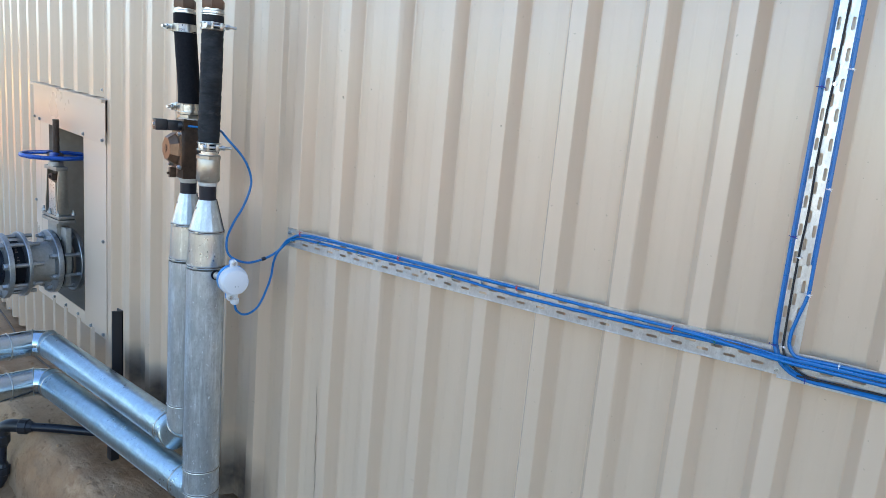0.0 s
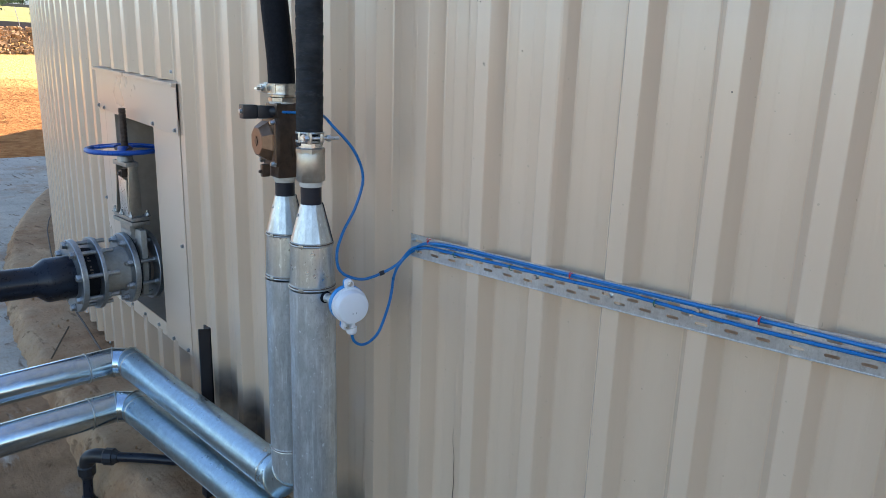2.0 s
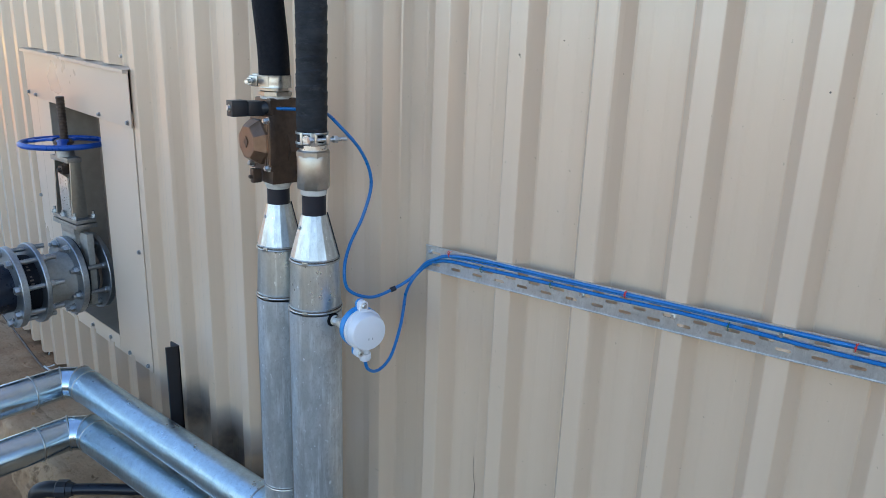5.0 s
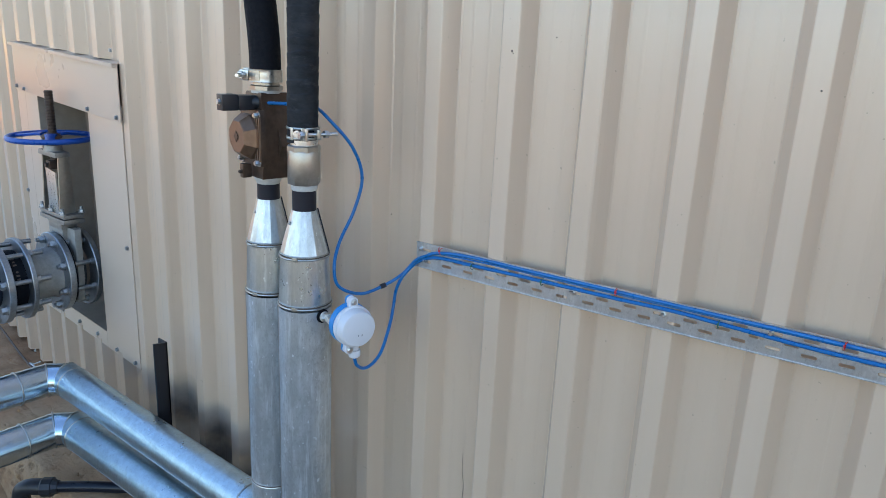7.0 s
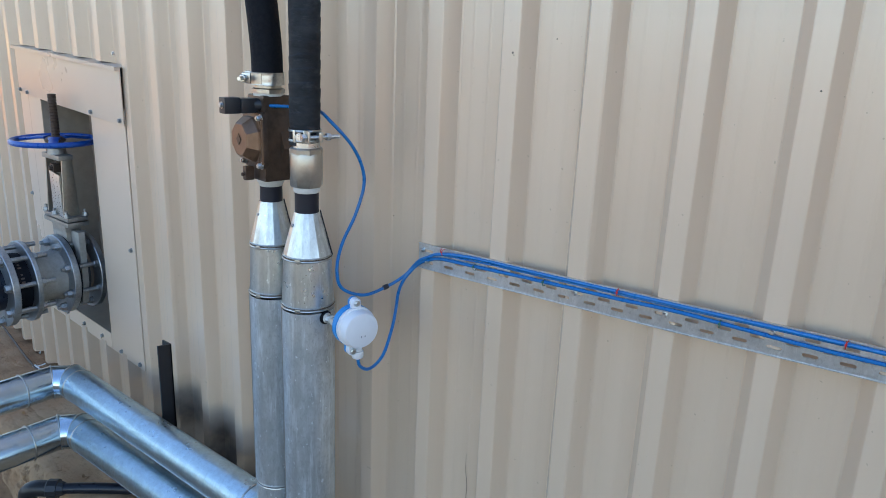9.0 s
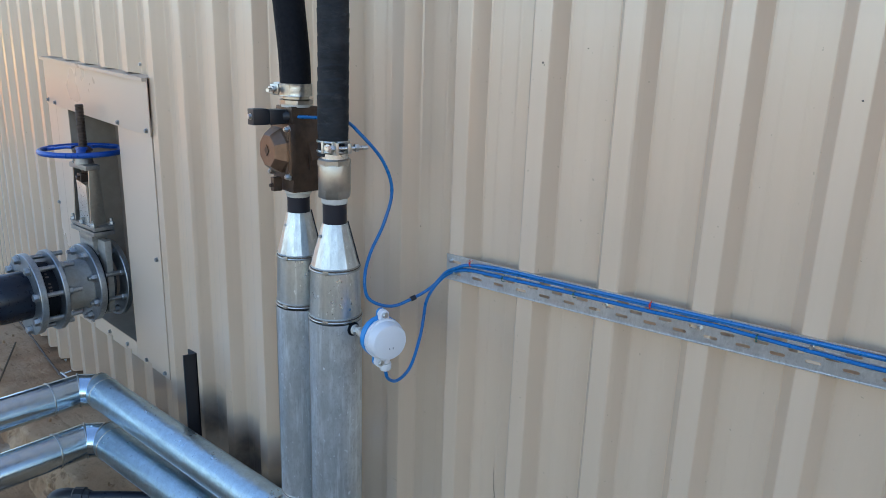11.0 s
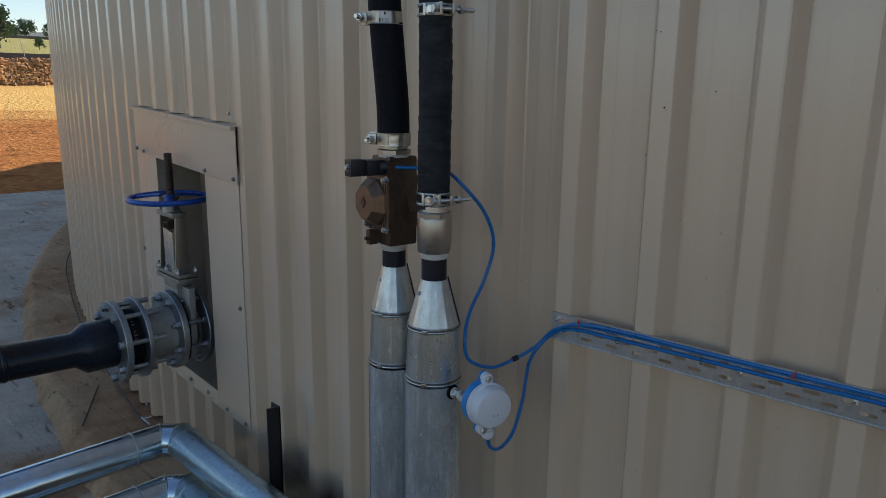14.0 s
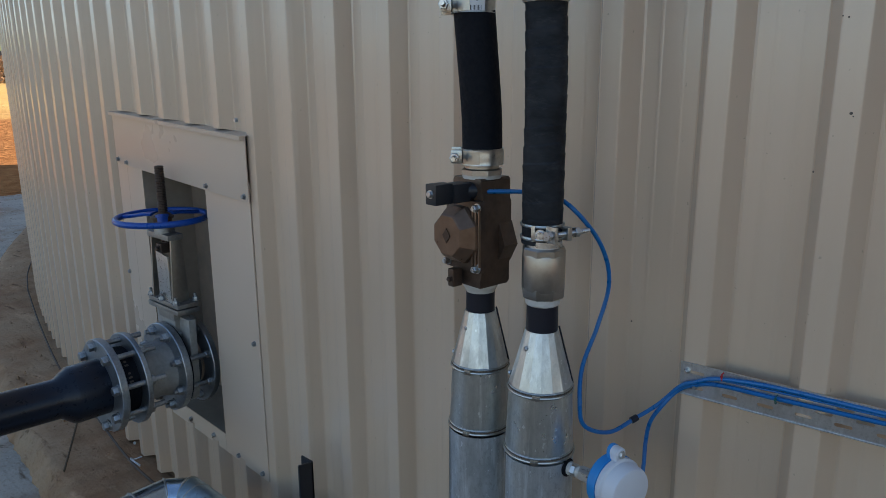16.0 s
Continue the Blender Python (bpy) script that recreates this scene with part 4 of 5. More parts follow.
lathe(b, (LX + 0.005, LY - 0.004, 1.336), (0, 0, 1), [(0, 0.027), (0.02, 0.027)], 24)
part("hose_tail", b, STAINLESS, bv)


# ---- hoses with their clamps ----
def clamp(parent, centre, axis, r, h, towards, kind):
    """A bolted hose clamp. broad: one wide band; open: two rims over the dark hose, tied by a bridge beside the bolt."""
    axis = Vector(axis).normalized()
    o = Vector(towards).normalized()
    s = axis.cross(o).normalized()
    m = Matrix((s, o, axis)).transposed().to_4x4()
    m.translation = Vector(centre) + o * (r + 0.004)
    b = bmesh.new()
    if kind == "broad":
        hollow(b, Vector(centre) - axis * h / 2, axis, [(0, r), (0, r + 0.0022), (0.002, r + 0.0016), (h * 0.3, r + 0.002), (h * 0.7, r + 0.002), (h - 0.002, r + 0.0016), (h, r + 0.0022), (h, r)], 40)
    else:
        for e, w in ((-h / 2, 0.005), (h / 2 - 0.0045, 0.0045)):
            hollow(b, Vector(centre) + axis * e, axis, [(0, r), (0, r + 0.0018), (w / 2, r + 0.0026), (w, r + 0.0018), (w, r)], 40)
    band = part("clamp", b, CLAMP, parent, "bolted zinc hose clamp")
    if kind == "broad":
        b = bmesh.new()
        rows = []
        for k in range(9):
            a = math.atan2(o.y, o.x) + radians(34 + 6.5 * k)
            e = Vector((math.cos(a), math.sin(a), 0))
            rows.append([b.verts.new(Vector(centre) + e * (r + q) + axis * z) for q, z in ((0.0018, -h * 0.42), (0.0034, -h * 0.42), (0.0034, h * 0.4), (0.0018, h * 0.4))])
        for p, q in zip(rows, rows[1:]):
            bridge(b, p, q)
        b.faces.new(rows[0][::-1])
        b.faces.new(rows[-1])
        part("lap_plate", b, STAINLESS, band, "stained end of the band lapped over itself")
    else:
        b = bmesh.new()
        for a, w in ((-62, 0.006), (-24, 0.007)):
            t = math.atan2(o.y, o.x) + radians(a)
            q = Vector(centre) + Vector((math.cos(t), math.sin(t), 0)) * (r + 0.002)
            block(b, Matrix.Translation(q) @ Matrix.Rotation(t, 4, "Z"), (0.004, w, h), 0.001)
        part("bridge", b, CLAMP, band, "bright bridge between the rims")
        b = bmesh.new()
        t = math.atan2(o.y, o.x) + radians(-44)
        e = Vector((math.cos(t), math.sin(t), 0))
        bolt(b, Vector(centre) + e * (r + 0.001) - axis * 0.001, e, 0.0065, 0.006)
        part("cap_screw", b, ZINC, band)
    b = bmesh.new()
    block(b, m @ pose(-0.013, 0.004, 0), (0.006, 0.02, h * 1.05), 0.002)
    block(b, m @ pose(0.013, 0.004, 0), (0.009, 0.018, h * 0.85), 0.003)
    part("ear", b, CLAMP, band)
    b = bmesh.new()
    block(b, m @ pose(0, -0.0015, 0), (0.018, 0.003, h * 0.55), 0.0005)
    part("slot", b, RUBBER, band, "dark open slot between the ears")
    b = bmesh.new()
    sd = m.to_3x3() @ Vector((1, 0, 0))
    q = m @ Vector((-0.02, 0.006, 0))
    lathe(b, q, sd, [(0.0015 * k, 0.0042 if k % 2 else 0.0037) for k in range(51)], 10)
    lathe(b, q - sd * 0.006, sd, [(0, 0.0075), (0.006, 0.0078), (0.007, 0.0065)], 6)
    lathe(b, q + sd * 0.046, sd, [(0, 0.007), (0.001, 0.008), (0.008, 0.008), (0.009, 0.007)], 6)
    part("clamp_bolt", b, ZINC, band)
    return band


def wrapped_tube(points, r, turn, n=56):
    """A hose wrapped in overlapping tape: each turn steps out over the one below, along an uneven helix."""
    b = bmesh.new()
    pts = [Vector(p) for p in points]
    total = sum((q - p).length for p, q in zip(pts, pts[1:]))
    rings = int(total / 0.0011)
    rows, done, seg = [], 0.0, 0
    for k in range(rings + 1):
        s = total * k / rings
        while seg < len(pts) - 2 and s > done + (pts[seg + 1] - pts[seg]).length:
            done += (pts[seg + 1] - pts[seg]).length
            seg += 1
        d = pts[seg + 1] - pts[seg]
        c = pts[seg] + d * min(1.0, (s - done) / d.length)
        row = []
        for i in range(n):
            a = 2 * math.pi * i / n
            e = Vector((math.cos(a), math.sin(a), 0))
            lap = s / turn - 0.55 * i / n + 0.13 * noise.noise((s * 14, math.cos(a) * 1.2, math.sin(a) * 1.2))
            turn_no, f = math.floor(lap), lap - math.floor(lap)
            step = 0.0011 * (f if f < 0.92 else (1 - f) / 0.08) + 0.0009 * noise.noise((turn_no * 3.7, 0.4, 0)) + 0.0005 * noise.noise((s * 45, e.x * 2, e.y * 2))
            row.append(b.verts.new(c + e * (r + step)))
        rows.append(row)
    for p, q in zip(rows, rows[1:]):
        bridge(b, p, q)
    b.faces.new(rows[0][::-1])
    b.faces.new(rows[-1])
    return b


rh = thing("rubber_hose", (RX, RY, 1.235), "black rubber hose with uneven wrapped turns on its surface", "hose", "hoses above the pipes")
HX, HY = RX - 0.006, RY + 0.004
axis_r = curve([(HX, HY - 0.002, 1.236), (HX - 0.001, HY, 1.33), (RX - 0.009, RY + 0.008, 1.47), (RX - 0.016, RY + 0.013, 1.585), (RX - 0.017, RY + 0.014, 1.62)], 40)
b = wrapped_tube(axis_r, 0.0298, 0.027)
hose = part("hose", b, WRAP, rh, angle=60)
clamp(rh, (HX, HY - 0.001, 1.255), (0, 0, 1), 0.0308, 0.024, (0.96, -0.28, 0), "open")
clamp(rh, (RX - 0.0165, RY + 0.013, 1.590), (0, 0, 1), 0.0308, 0.021, (0.96, -0.28, 0), "open")
lh = thing("rubber_hose", (LX, LY, 1.34), "smooth black rubber hose with a printed label at its top clamp", "hose", "hoses above the pipes")
axis_l = curve([(LX + 0.008, LY - 0.007, 1.345), (LX + 0.008, LY - 0.009, 1.42), (LX + 0.004, LY - 0.016, 1.52), (LX - 0.001, LY - 0.02, 1.6), (LX - 0.002, LY - 0.02, 1.622)], 10)
b = bmesh.new()
sweep(b, axis_l, 0.0315, 40)
part("hose", b, RUBBER, lh)
clamp(lh, (LX + 0.008, LY - 0.007, 1.357), (0, 0, 1), 0.0318, 0.025, (-0.8, -0.6, 0), "broad")
top_clamp = clamp(lh, (LX - 0.001, LY - 0.02, 1.582), (0, 0, 1), 0.0318, 0.023, (-0.8, -0.6, 0), "broad")
# a paper label on the top clamp: lines too small to read and a bar pattern
def clamp_patch(rows, r):
    b = bmesh.new()
    for a, z, w, h in rows:
        n = max(1, int(w / 6))
        cols = []
        for k in range(n + 1):
            t = radians(a - w / 2 + w * k / n)
            e = Vector((LX - 0.001, LY - 0.02, z)) + Vector((math.cos(t), math.sin(t), 0)) * r
            cols.append([b.verts.new(e + Vector((0, 0, q * h / 2))) for q in (-1, 1)])
        for p, q in zip(cols, cols[1:]):
            b.faces.new((p[0], q[0], q[1], p[1]))
    return b


label = part("label", clamp_patch([(-62, 1.582, 86, 0.0195)], 0.0343), LABEL, top_clamp, "white printed paper label")
part("print", clamp_patch([(-86, 1.5895, 22, 0.0012), (-88, 1.5865, 16, 0.0011), (-84, 1.5838, 26, 0.0011), (-40, 1.5885, 5, 0.005)] + [(-66 + 3.3 * k, 1.5765, 1.0 + 0.9 * (k % 3 == 0), 0.0068) for k in range(12)], 0.0345), PRINT, label, "small black printed bars")
# steel tails and brown hexagon nipples above the hoses, then pipes into the tank
for x, y, nm in ((RX - 0.017, RY + 0.014, "front"), (LX - 0.002, LY - 0.02, "rear")):
    t = thing("upper_pipe", (x, y, 1.615), "rusty brown hexagon nipple and grey pipe above the hose", "pipe", "pipes above the hoses")
    b = bmesh.new()
    lathe(b, (x, y, 1.605), (0, 0, 1), [(0, 0.028), (0.018, 0.028), (0.02, 0.031), (0.026, 0.031), (0.028, 0.028), (0.034, 0.028)], 28)
    part("hose_tail", b, ZINC, t, "pale steel hose tail")
    b = bmesh.new()
    lathe(b, (x, y, 1.637), (0, 0, 1), [(0, 0.031), (0.003, 0.033), (0.022, 0.033), (0.025, 0.031)], 6, 0.4)
    part("hexagon_nipple", b, RUST, t, "rusty brown hexagon")
    b = bmesh.new()
    sweep(b, curve([(x, y, 1.66), (x, y, 1.75), (x, y, 1.85), (x, y + 0.02, 1.93), (x, y + 0.09, 1.97), (x, y + 0.25, 1.975), (x, y + 0.6, 1.975)], 6), 0.0245, 24)
    part("bend", b, CAST, t, "grey pipe that turns into the tank")

# ---- sensor on the front pipe ----
sensor = thing("pressure_sensor", (-1.6, 1.085, 0.83), "round pale sensor head with a blue base and cable gland", "sensor")
SA = Vector((0.96, -0.28, 0.0)).normalized()
SC = Vector((-1.607, 1.094, 0.888))
b = bmesh.new()
lathe(b, (RX + 0.045, RY, 0.886), (1, 0, 0), [(0, 0.0145), (0.0115, 0.0145), (0.0125, 0.011)], 20)
part("grommet", b, RUBBER, sensor, "dark hole edge in the jacket")
b = bmesh.new()
lathe(b, (RX + 0.05, RY, 0.886), (1, 0, 0), [(0, 0.0085), (0.07, 0.0085)], 16)
lathe(b, (RX + 0.062, RY, 0.886), (1, 0, 0), [(0, 0.009), (0.001, 0.0105), (0.009, 0.0105), (0.01, 0.009)], 6)
lathe(b, (RX + 0.079, RY, 0.886), (1, 0, 0), [(0, 0.0105), (0.002, 0.0125), (0.022, 0.0125), (0.024, 0.0105)], 6, 0.4)
nipple = part("nipple", b, ZINC, sensor, "steel threaded nipple with hexagons")
b = bmesh.new()
lathe(b, (RX + 0.057, RY, 0.886), (1, 0, 0), [(0, 0.0098), (0.003, 0.0112), (0.007, 0.0098)], 14)
lathe(b, (RX + 0.072, RY, 0.886), (1, 0, 0), [(0, 0.009), (0.004, 0.0104), (0.008, 0.0094)], 14)
part("thread_tape", b, PTFE, nipple, "white thread tape wound on the nipple")
b = bmesh.new()
lathe(b, SC, SA, [(-0.019, 0.029), (-0.017, 0.039), (-0.013, 0.0425), (0.002, 0.0425)], 44)
body = part("base", b, BLUE_PLASTIC, sensor, "blue plastic base")
b = bmesh.new()
lathe(b, SC, SA, [(0.002, 0.0405), (0.004, 0.0418), (0.012, 0.0418), (0.014, 0.0385), (0.03, 0.0375), (0.034, 0.0355), (0.0355, 0.032), (0.0352, 0.0)], 48)
cap = part("cap", b, WHITE_PLASTIC, sensor, "pale grey screw cap")
side_v = SA.cross(Vector((0, 0, 1)))
for sz in (1, -1):
    q = SC + Vector((0, 0, sz * 0.05)) + side_v * (0.0 if sz > 0 else 0.008)
    b = bmesh.new()
    lathe(b, q - SA * 0.002, SA, [(0, 0.010), (0.012, 0.010), (0.014, 0.008)], 18)
    block(b, Matrix.Translation(q - Vector((0, 0, sz * 0.008)) + SA * 0.005) @ frame_of(SA), (0.019, 0.019, 0.013), 0.002)
    ear = part("ear", b, WHITE_PLASTIC, body)
    b = bmesh.new()
    lathe(b, q - SA * 0.008, SA, [(0, 0.0105), (0.006, 0.0105)], 18)
    block(b, Matrix.Translation(q - Vector((0, 0, sz * 0.01)) - SA * 0.005) @ frame_of(SA), (0.02, 0.02, 0.006), 0.001)
    part("ear_back", b, BLUE_PLASTIC, body)
    b = bmesh.new()
    bolt(b, q + SA * 0.012, SA, 0.005, 0.004)
    part("screw", b, ZINC, body)
b = bmesh.new()
lathe(b, SC + Vector((0, 0, -0.044)) - side_v * 0.008, (0, 0, -1), [(0, 0.009), (0.012, 0.009), (0.013, 0.0125), (0.024, 0.0125), (0.028, 0.0105), (0.03, 0.007)], 10)
part("gland", b, WHITE_PLASTIC, sensor, "pale cable gland")
b = bmesh.new()
for k in (-1, 1):
    block(b, Matrix.Translation(SC + SA * 0.0358 + side_v * (0.004 * k - 0.002) + Vector((0, 0, -0.012))) @ frame_of(SA), (0.002, 0.004, 0.0006))
part("print", b, FLANGE, cap, "tiny grey mark")


# ---- cable trays ----
def tray(name, to, length, width, lip, label, start=0.0):
    """A perforated channel as one mesh: three rows of slots, the middle one staggered, and two lips. to() lays local x (along), y (out), z (across) into the world."""
    bm = bmesh.new()
    pitch, sl, sw, thick = 0.0527, 0.0235, 0.006, 0.0018
    lanes, rows_z = [-0.5 * width, -0.115 * width, 0.115 * width, 0.5 * width], [-0.23 * width, 0.0, 0.23 * width]

    def face(*pts):
        bm.faces.new([bm.verts.new(to(*p)) for p in pts])

    def quad(*pts):
        face(*[(x, thick, z) for x, z in pts])
        face(*[(x, 0, z) for x, z in pts[::-1]])

    for lane in range(3):
        z0, z1 = lanes[lane], lanes[lane + 1]
        zc = rows_z[lane]
        x = start - (pitch / 2 if lane == 1 else 0) - pitch
        while x < length:
            a, c = max(0.0, x), min(length, x + pitch)
            if c - a > 1e-4:
                xm = x + pitch / 2
                s0, s1 = xm - sl / 2, xm + sl / 2
                if s0 < 0.004 or s1 > length - 0.004:
                    quad((a, z0), (c, z0), (c, z1), (a, z1))
                else:
                    n = 6
                    ts = [math.pi * (k / n - 0.5) for k in range(n + 1)]
                    left = [(s0 + sw / 2 - sw / 2 * math.cos(t), zc + sw / 2 * math.sin(t)) for t in ts]
                    right = [(s1 - sw / 2 + sw / 2 * math.cos(t), zc + sw / 2 * math.sin(t)) for t in ts]
                    for pq, edge in ((left, a), (right, c)):
                        ez = [z0 + (z1 - z0) * k / n for k in range(n + 1)]
                        for k in range(n):
                            quad((edge, ez[k]), pq[k], pq[k + 1], (edge, ez[k + 1]))
                    quad((a, z0), (c, z0), right[0], left[0])
                    quad(left[-1], right[-1], (c, z1), (a, z1))
                    loop = left + right[::-1]
                    for (xa, za), (xb, zb) in zip(loop, loop[1:] + loop[:1]):
                        face((xa, 0, za), (xb, 0, zb), (xb, thick, zb), (xa, thick, za))
            x += pitch
    bmesh.ops.remove_doubles(bm, verts=bm.verts, dist=2e-5)
    t = thing(name, to(length / 2, 0, -width / 2), label, "cable tray")
    part("perforated_base", bm, TRAY, t, smooth=False)
    cuts = sorted({0.0, length} | {start + pitch * k for k in range(-1, int(length / pitch) + 2) if 0 < start + pitch * k < length})
    for s in (-1, 1):
        bm = bmesh.new()
        z, zi = s * width / 2, s * (width / 2 - thick)
        for a, c in zip(cuts, cuts[1:]):
            face((a, 0, z), (c, 0, z), (c, lip, z), (a, lip, z))
            face((a, lip, z), (c, lip, z), (c, lip, zi), (a, lip, zi))
            face((a, lip, zi), (c, lip, zi), (c, 0, zi), (a, 0, zi))
        bmesh.ops.remove_doubles(bm, verts=bm.verts, dist=2e-5)
        part("lip", bm, TRAY, t, smooth=False)
    return t


TZ, TW = 1.004, 0.055
tray("cable_tray", lambda x, y, z: on_wall(0.808 + x, 0.0018 + y, TZ + z), 1.4, TW, 0.0038, "perforated galvanised cable tray running level along the beige wall")
tray("cable_tray", lambda x, y, z: on_wall(2.19 + x, 0.0045 + y, TZ - 0.004 + z), 1.4, 0.057, 0.0038, "second perforated galvanised tray carrying on past the junction", 0.03)
tray("cable_tray", lambda x, y, z: on_wall(2.196 - z, 0.0062 + y, 1.024 + x), 1.4, 0.05, 0.005, "upright perforated galvanised tray with cables along both edges")
for u, z, off, big in ((0.819, 1.018, 0.003, 0), (0.834, 0.995, 0.003, 0), (1.172, 1.004, 0.003, 1), (1.342, 1.004, 0.003, 1), (1.513, 1.017, 0.003, 1), (1.845, 1.008, 0.003, 1), (2.02, 1.018, 0.003, 1), (2.188, 0.985, 0.006, 1), (2.196, 1.526, 0.008, 1)):
    b = bmesh.new()
    bolt(b, on_wall(u, off, z), out_of(u), 0.0042, 0.007, 0.004 if not big else 0.0)
    single("tray_bolt", b, ZINC, "small bolt that fixes the cable tray", "bolt", group="bolts in the trays")


# ---- cables ----
def cable(points, r, mat, label, steps=8, name="cable", n=10):
    b = bmesh.new()
    sweep(b, curve(points, steps), r, n)
    return single(name, b, mat, label, "cable")


def along(rows):
    return [on_wall(u, off, z) for u, off, z in rows]


CR = 0.0035
loop_in = [V @ Vector((0.012, -0.04, 1.304)), V @ Vector((0.035, -0.012, 1.304)), Vector((-1.80, 1.118, 1.303)), Vector((-1.762, 1.135, 1.300)), (-1.714, 1.128, 1.283), (-1.694, 1.175, 1.225), (-1.69, 1.2, 1.16), (-1.698, 1.185, 1.09), (-1.702, 1.15, 1.03), (-1.688, 1.122, 0.985), (-1.683, 1.13, 0.94), (-1.663, 1.175, 0.918), (-1.645, 1.225, 0.929), (-1.617, 1.252, 0.955)]
cable(loop_in + along([(0.812, 0.012, 0.991), (0.838, 0.011, 1.006), (0.87, 0.01, 1.019), (0.95, 0.0065, 1.0262), (1.1, 0.0065, 1.0262), (1.25, 0.0065, 1.0266), (1.45, 0.0065, 1.0262), (1.61, 0.0075, 1.0255), (1.8, 0.009, 1.0225), (1.98, 0.012, 1.0215), (2.08, 0.016, 1.0175), (2.14, 0.0205, 1.0135), (2.21, 0.0235, 1.01), (2.26, 0.021, 1.009), (2.4, 0.018, 1.008), (2.8, 0.016, 1.007), (3.4, 0.016, 1.007)]), 0.0035, BLUE_CABLE, "bright blue cable looping from the bronze valve into the tray", 10)
gl = SC + Vector((0, 0, -0.072)) - side_v * 0.008
cable([gl, gl + Vector((-0.001, 0.008, -0.022)), (-1.609, 1.135, 0.777), (-1.612, 1.165, 0.779), (-1.617, 1.195, 0.797), (-1.626, 1.228, 0.845), (-1.633, 1.245, 0.88), (-1.629, 1.248, 0.918), (-1.612, 1.249, 0.952)] + along([(0.808, 0.009, 0.982), (0.834, 0.008, 0.998), (0.87, 0.007, 1.0075), (0.95, 0.007, 1.0095), (1.1, 0.007, 1.0125), (1.25, 0.007, 1.0135), (1.36, 0.007, 1.0155), (1.45, 0.007, 1.0125), (1.6, 0.007, 1.0075), (1.8, 0.008, 1.0075), (1.98, 0.01, 1.0105), (2.08, 0.0095, 1.0125), (2.14, 0.0125, 1.0145), (2.21, 0.0205, 1.0165), (2.3, 0.0165, 1.016), (2.45, 0.0125, 1.0155), (2.9, 0.012, 1.015), (3.4, 0.012, 1.015)]), CR, BLUE_CABLE, "blue cable from the sensor gland into the tray", 10)
cable(along([(0.874, 0.006, 1.0165), (1.0, 0.005, 1.0205), (1.2, 0.005, 1.0215), (1.45, 0.005, 1.0225), (1.7, 0.0055, 1.022), (1.95, 0.008, 1.022), (2.1, 0.01, 1.022), (2.2, 0.0225, 1.0195), (2.26, 0.019, 1.019), (2.5, 0.012, 1.017), (3.4, 0.012, 1.016)]), 0.0019, BLUE_CABLE, "thin blue cable at the upper edge of the tray")
for du, dz, off in ((0.0, 0.0, 0.0145), (0.002, 0.003, 0.0085)):
    cable(along([(2.1745 + du, off, 2.42), (2.1745 + du, off, 1.9), (2.1745 + du, off, 1.5), (2.174 + du, off, 1.2), (2.1755 + du, off, 1.06), (2.181 + du, off, 1.026 + dz), (2.192 + du, off, 1.005 + dz), (2.2145 + du, off, 0.9885 + dz), (2.245, off, 0.9815 + dz), (2.31, off, 0.981 + dz), (2.6, off, 0.98 + dz), (3.4, off, 0.98 + dz)]), CR, BLUE_CABLE, "blue cable down the upright tray and round into the level one")
cable(along([(2.195, 0.012, 2.42), (2.196, 0.012, 1.7), (2.191, 0.013, 1.42), (2.1925, 0.012, 1.3), (2.19, 0.012, 1.2), (2.1912, 0.0125, 1.06), (2.195, 0.0135, 1.027), (2.2115, 0.014, 1.0055), (2.234, 0.014, 0.992), (2.265, 0.013, 0.986), (2.32, 0.013, 0.988), (3.4, 0.012, 0.989)]), 0.002, BLACK_CABLE, "thin black cable down the middle of the upright tray")
cable(along([(2.2185, 0.0145, 2.42), (2.2185, 0.0145, 1.6), (2.2185, 0.0145, 1.2), (2.2185, 0.0145, 1.147), (2.208, 0.0145, 1.097), (2.202, 0.0145, 1.065), (2.203, 0.0145, 1.041), (2.214, 0.0145, 1.0245), (2.234, 0.013, 1.021), (2.27, 0.0115, 1.022), (2.45, 0.0105, 1.0235), (3.4, 0.0105, 1.023)]), CR, BLUE_CABLE, "blue cable on the upright tray bending into the level one")
cable(along([(2.216, 0.009, 2.42), (2.2165, 0.009, 1.6), (2.216, 0.009, 1.2)]), 0.004, BLUE_CABLE, "blue cable behind another in the upright tray")
# dark tape round the loop where the two cables meet
b = bmesh.new()
sweep(b, [(-1.6475, 1.2185, 0.927), (-1.6425, 1.2285, 0.931)], 0.0056, 12)
single("tape_wrap", b, TAPE, "black tape wrapped round the blue cable", "tape")


def tie(u, z, off, h, mat, label, horizontal=False, tail=0.0):
    """A cable tie: a thin loop across the cables with its head."""
    b = bmesh.new()
    m = wall_pose(u, off, z)
    if horizontal:
        m = m @ Matrix.Rotation(radians(90), 4, "Y")
    pts = [m @ Vector(p) for p in ((0, 0.006, -h / 2), (0, 0, -h / 2), (0, -0.004, -h * 0.3), (0, -0.0048, 0), (0, -0.004, h * 0.3), (0, 0, h / 2), (0, 0.006, h / 2))]
    sweep(b, pts, 0.0008, 6)
    block(b, m @ pose(0.0, -0.0045, h * 0.22), (0.0036, 0.0032, 0.0036), 0.0006)
    if tail:
        sweep(b, [m @ Vector((0, -0.006, h * 0.2)), m @ Vector((0.001, -0.009, h * 0.2 + tail * 0.6)), m @ Vector((0.003, -0.006, h * 0.2 + tail))], 0.0008, 5)
    return single("cable_tie", b, mat, label, "cable tie", group="cable ties")


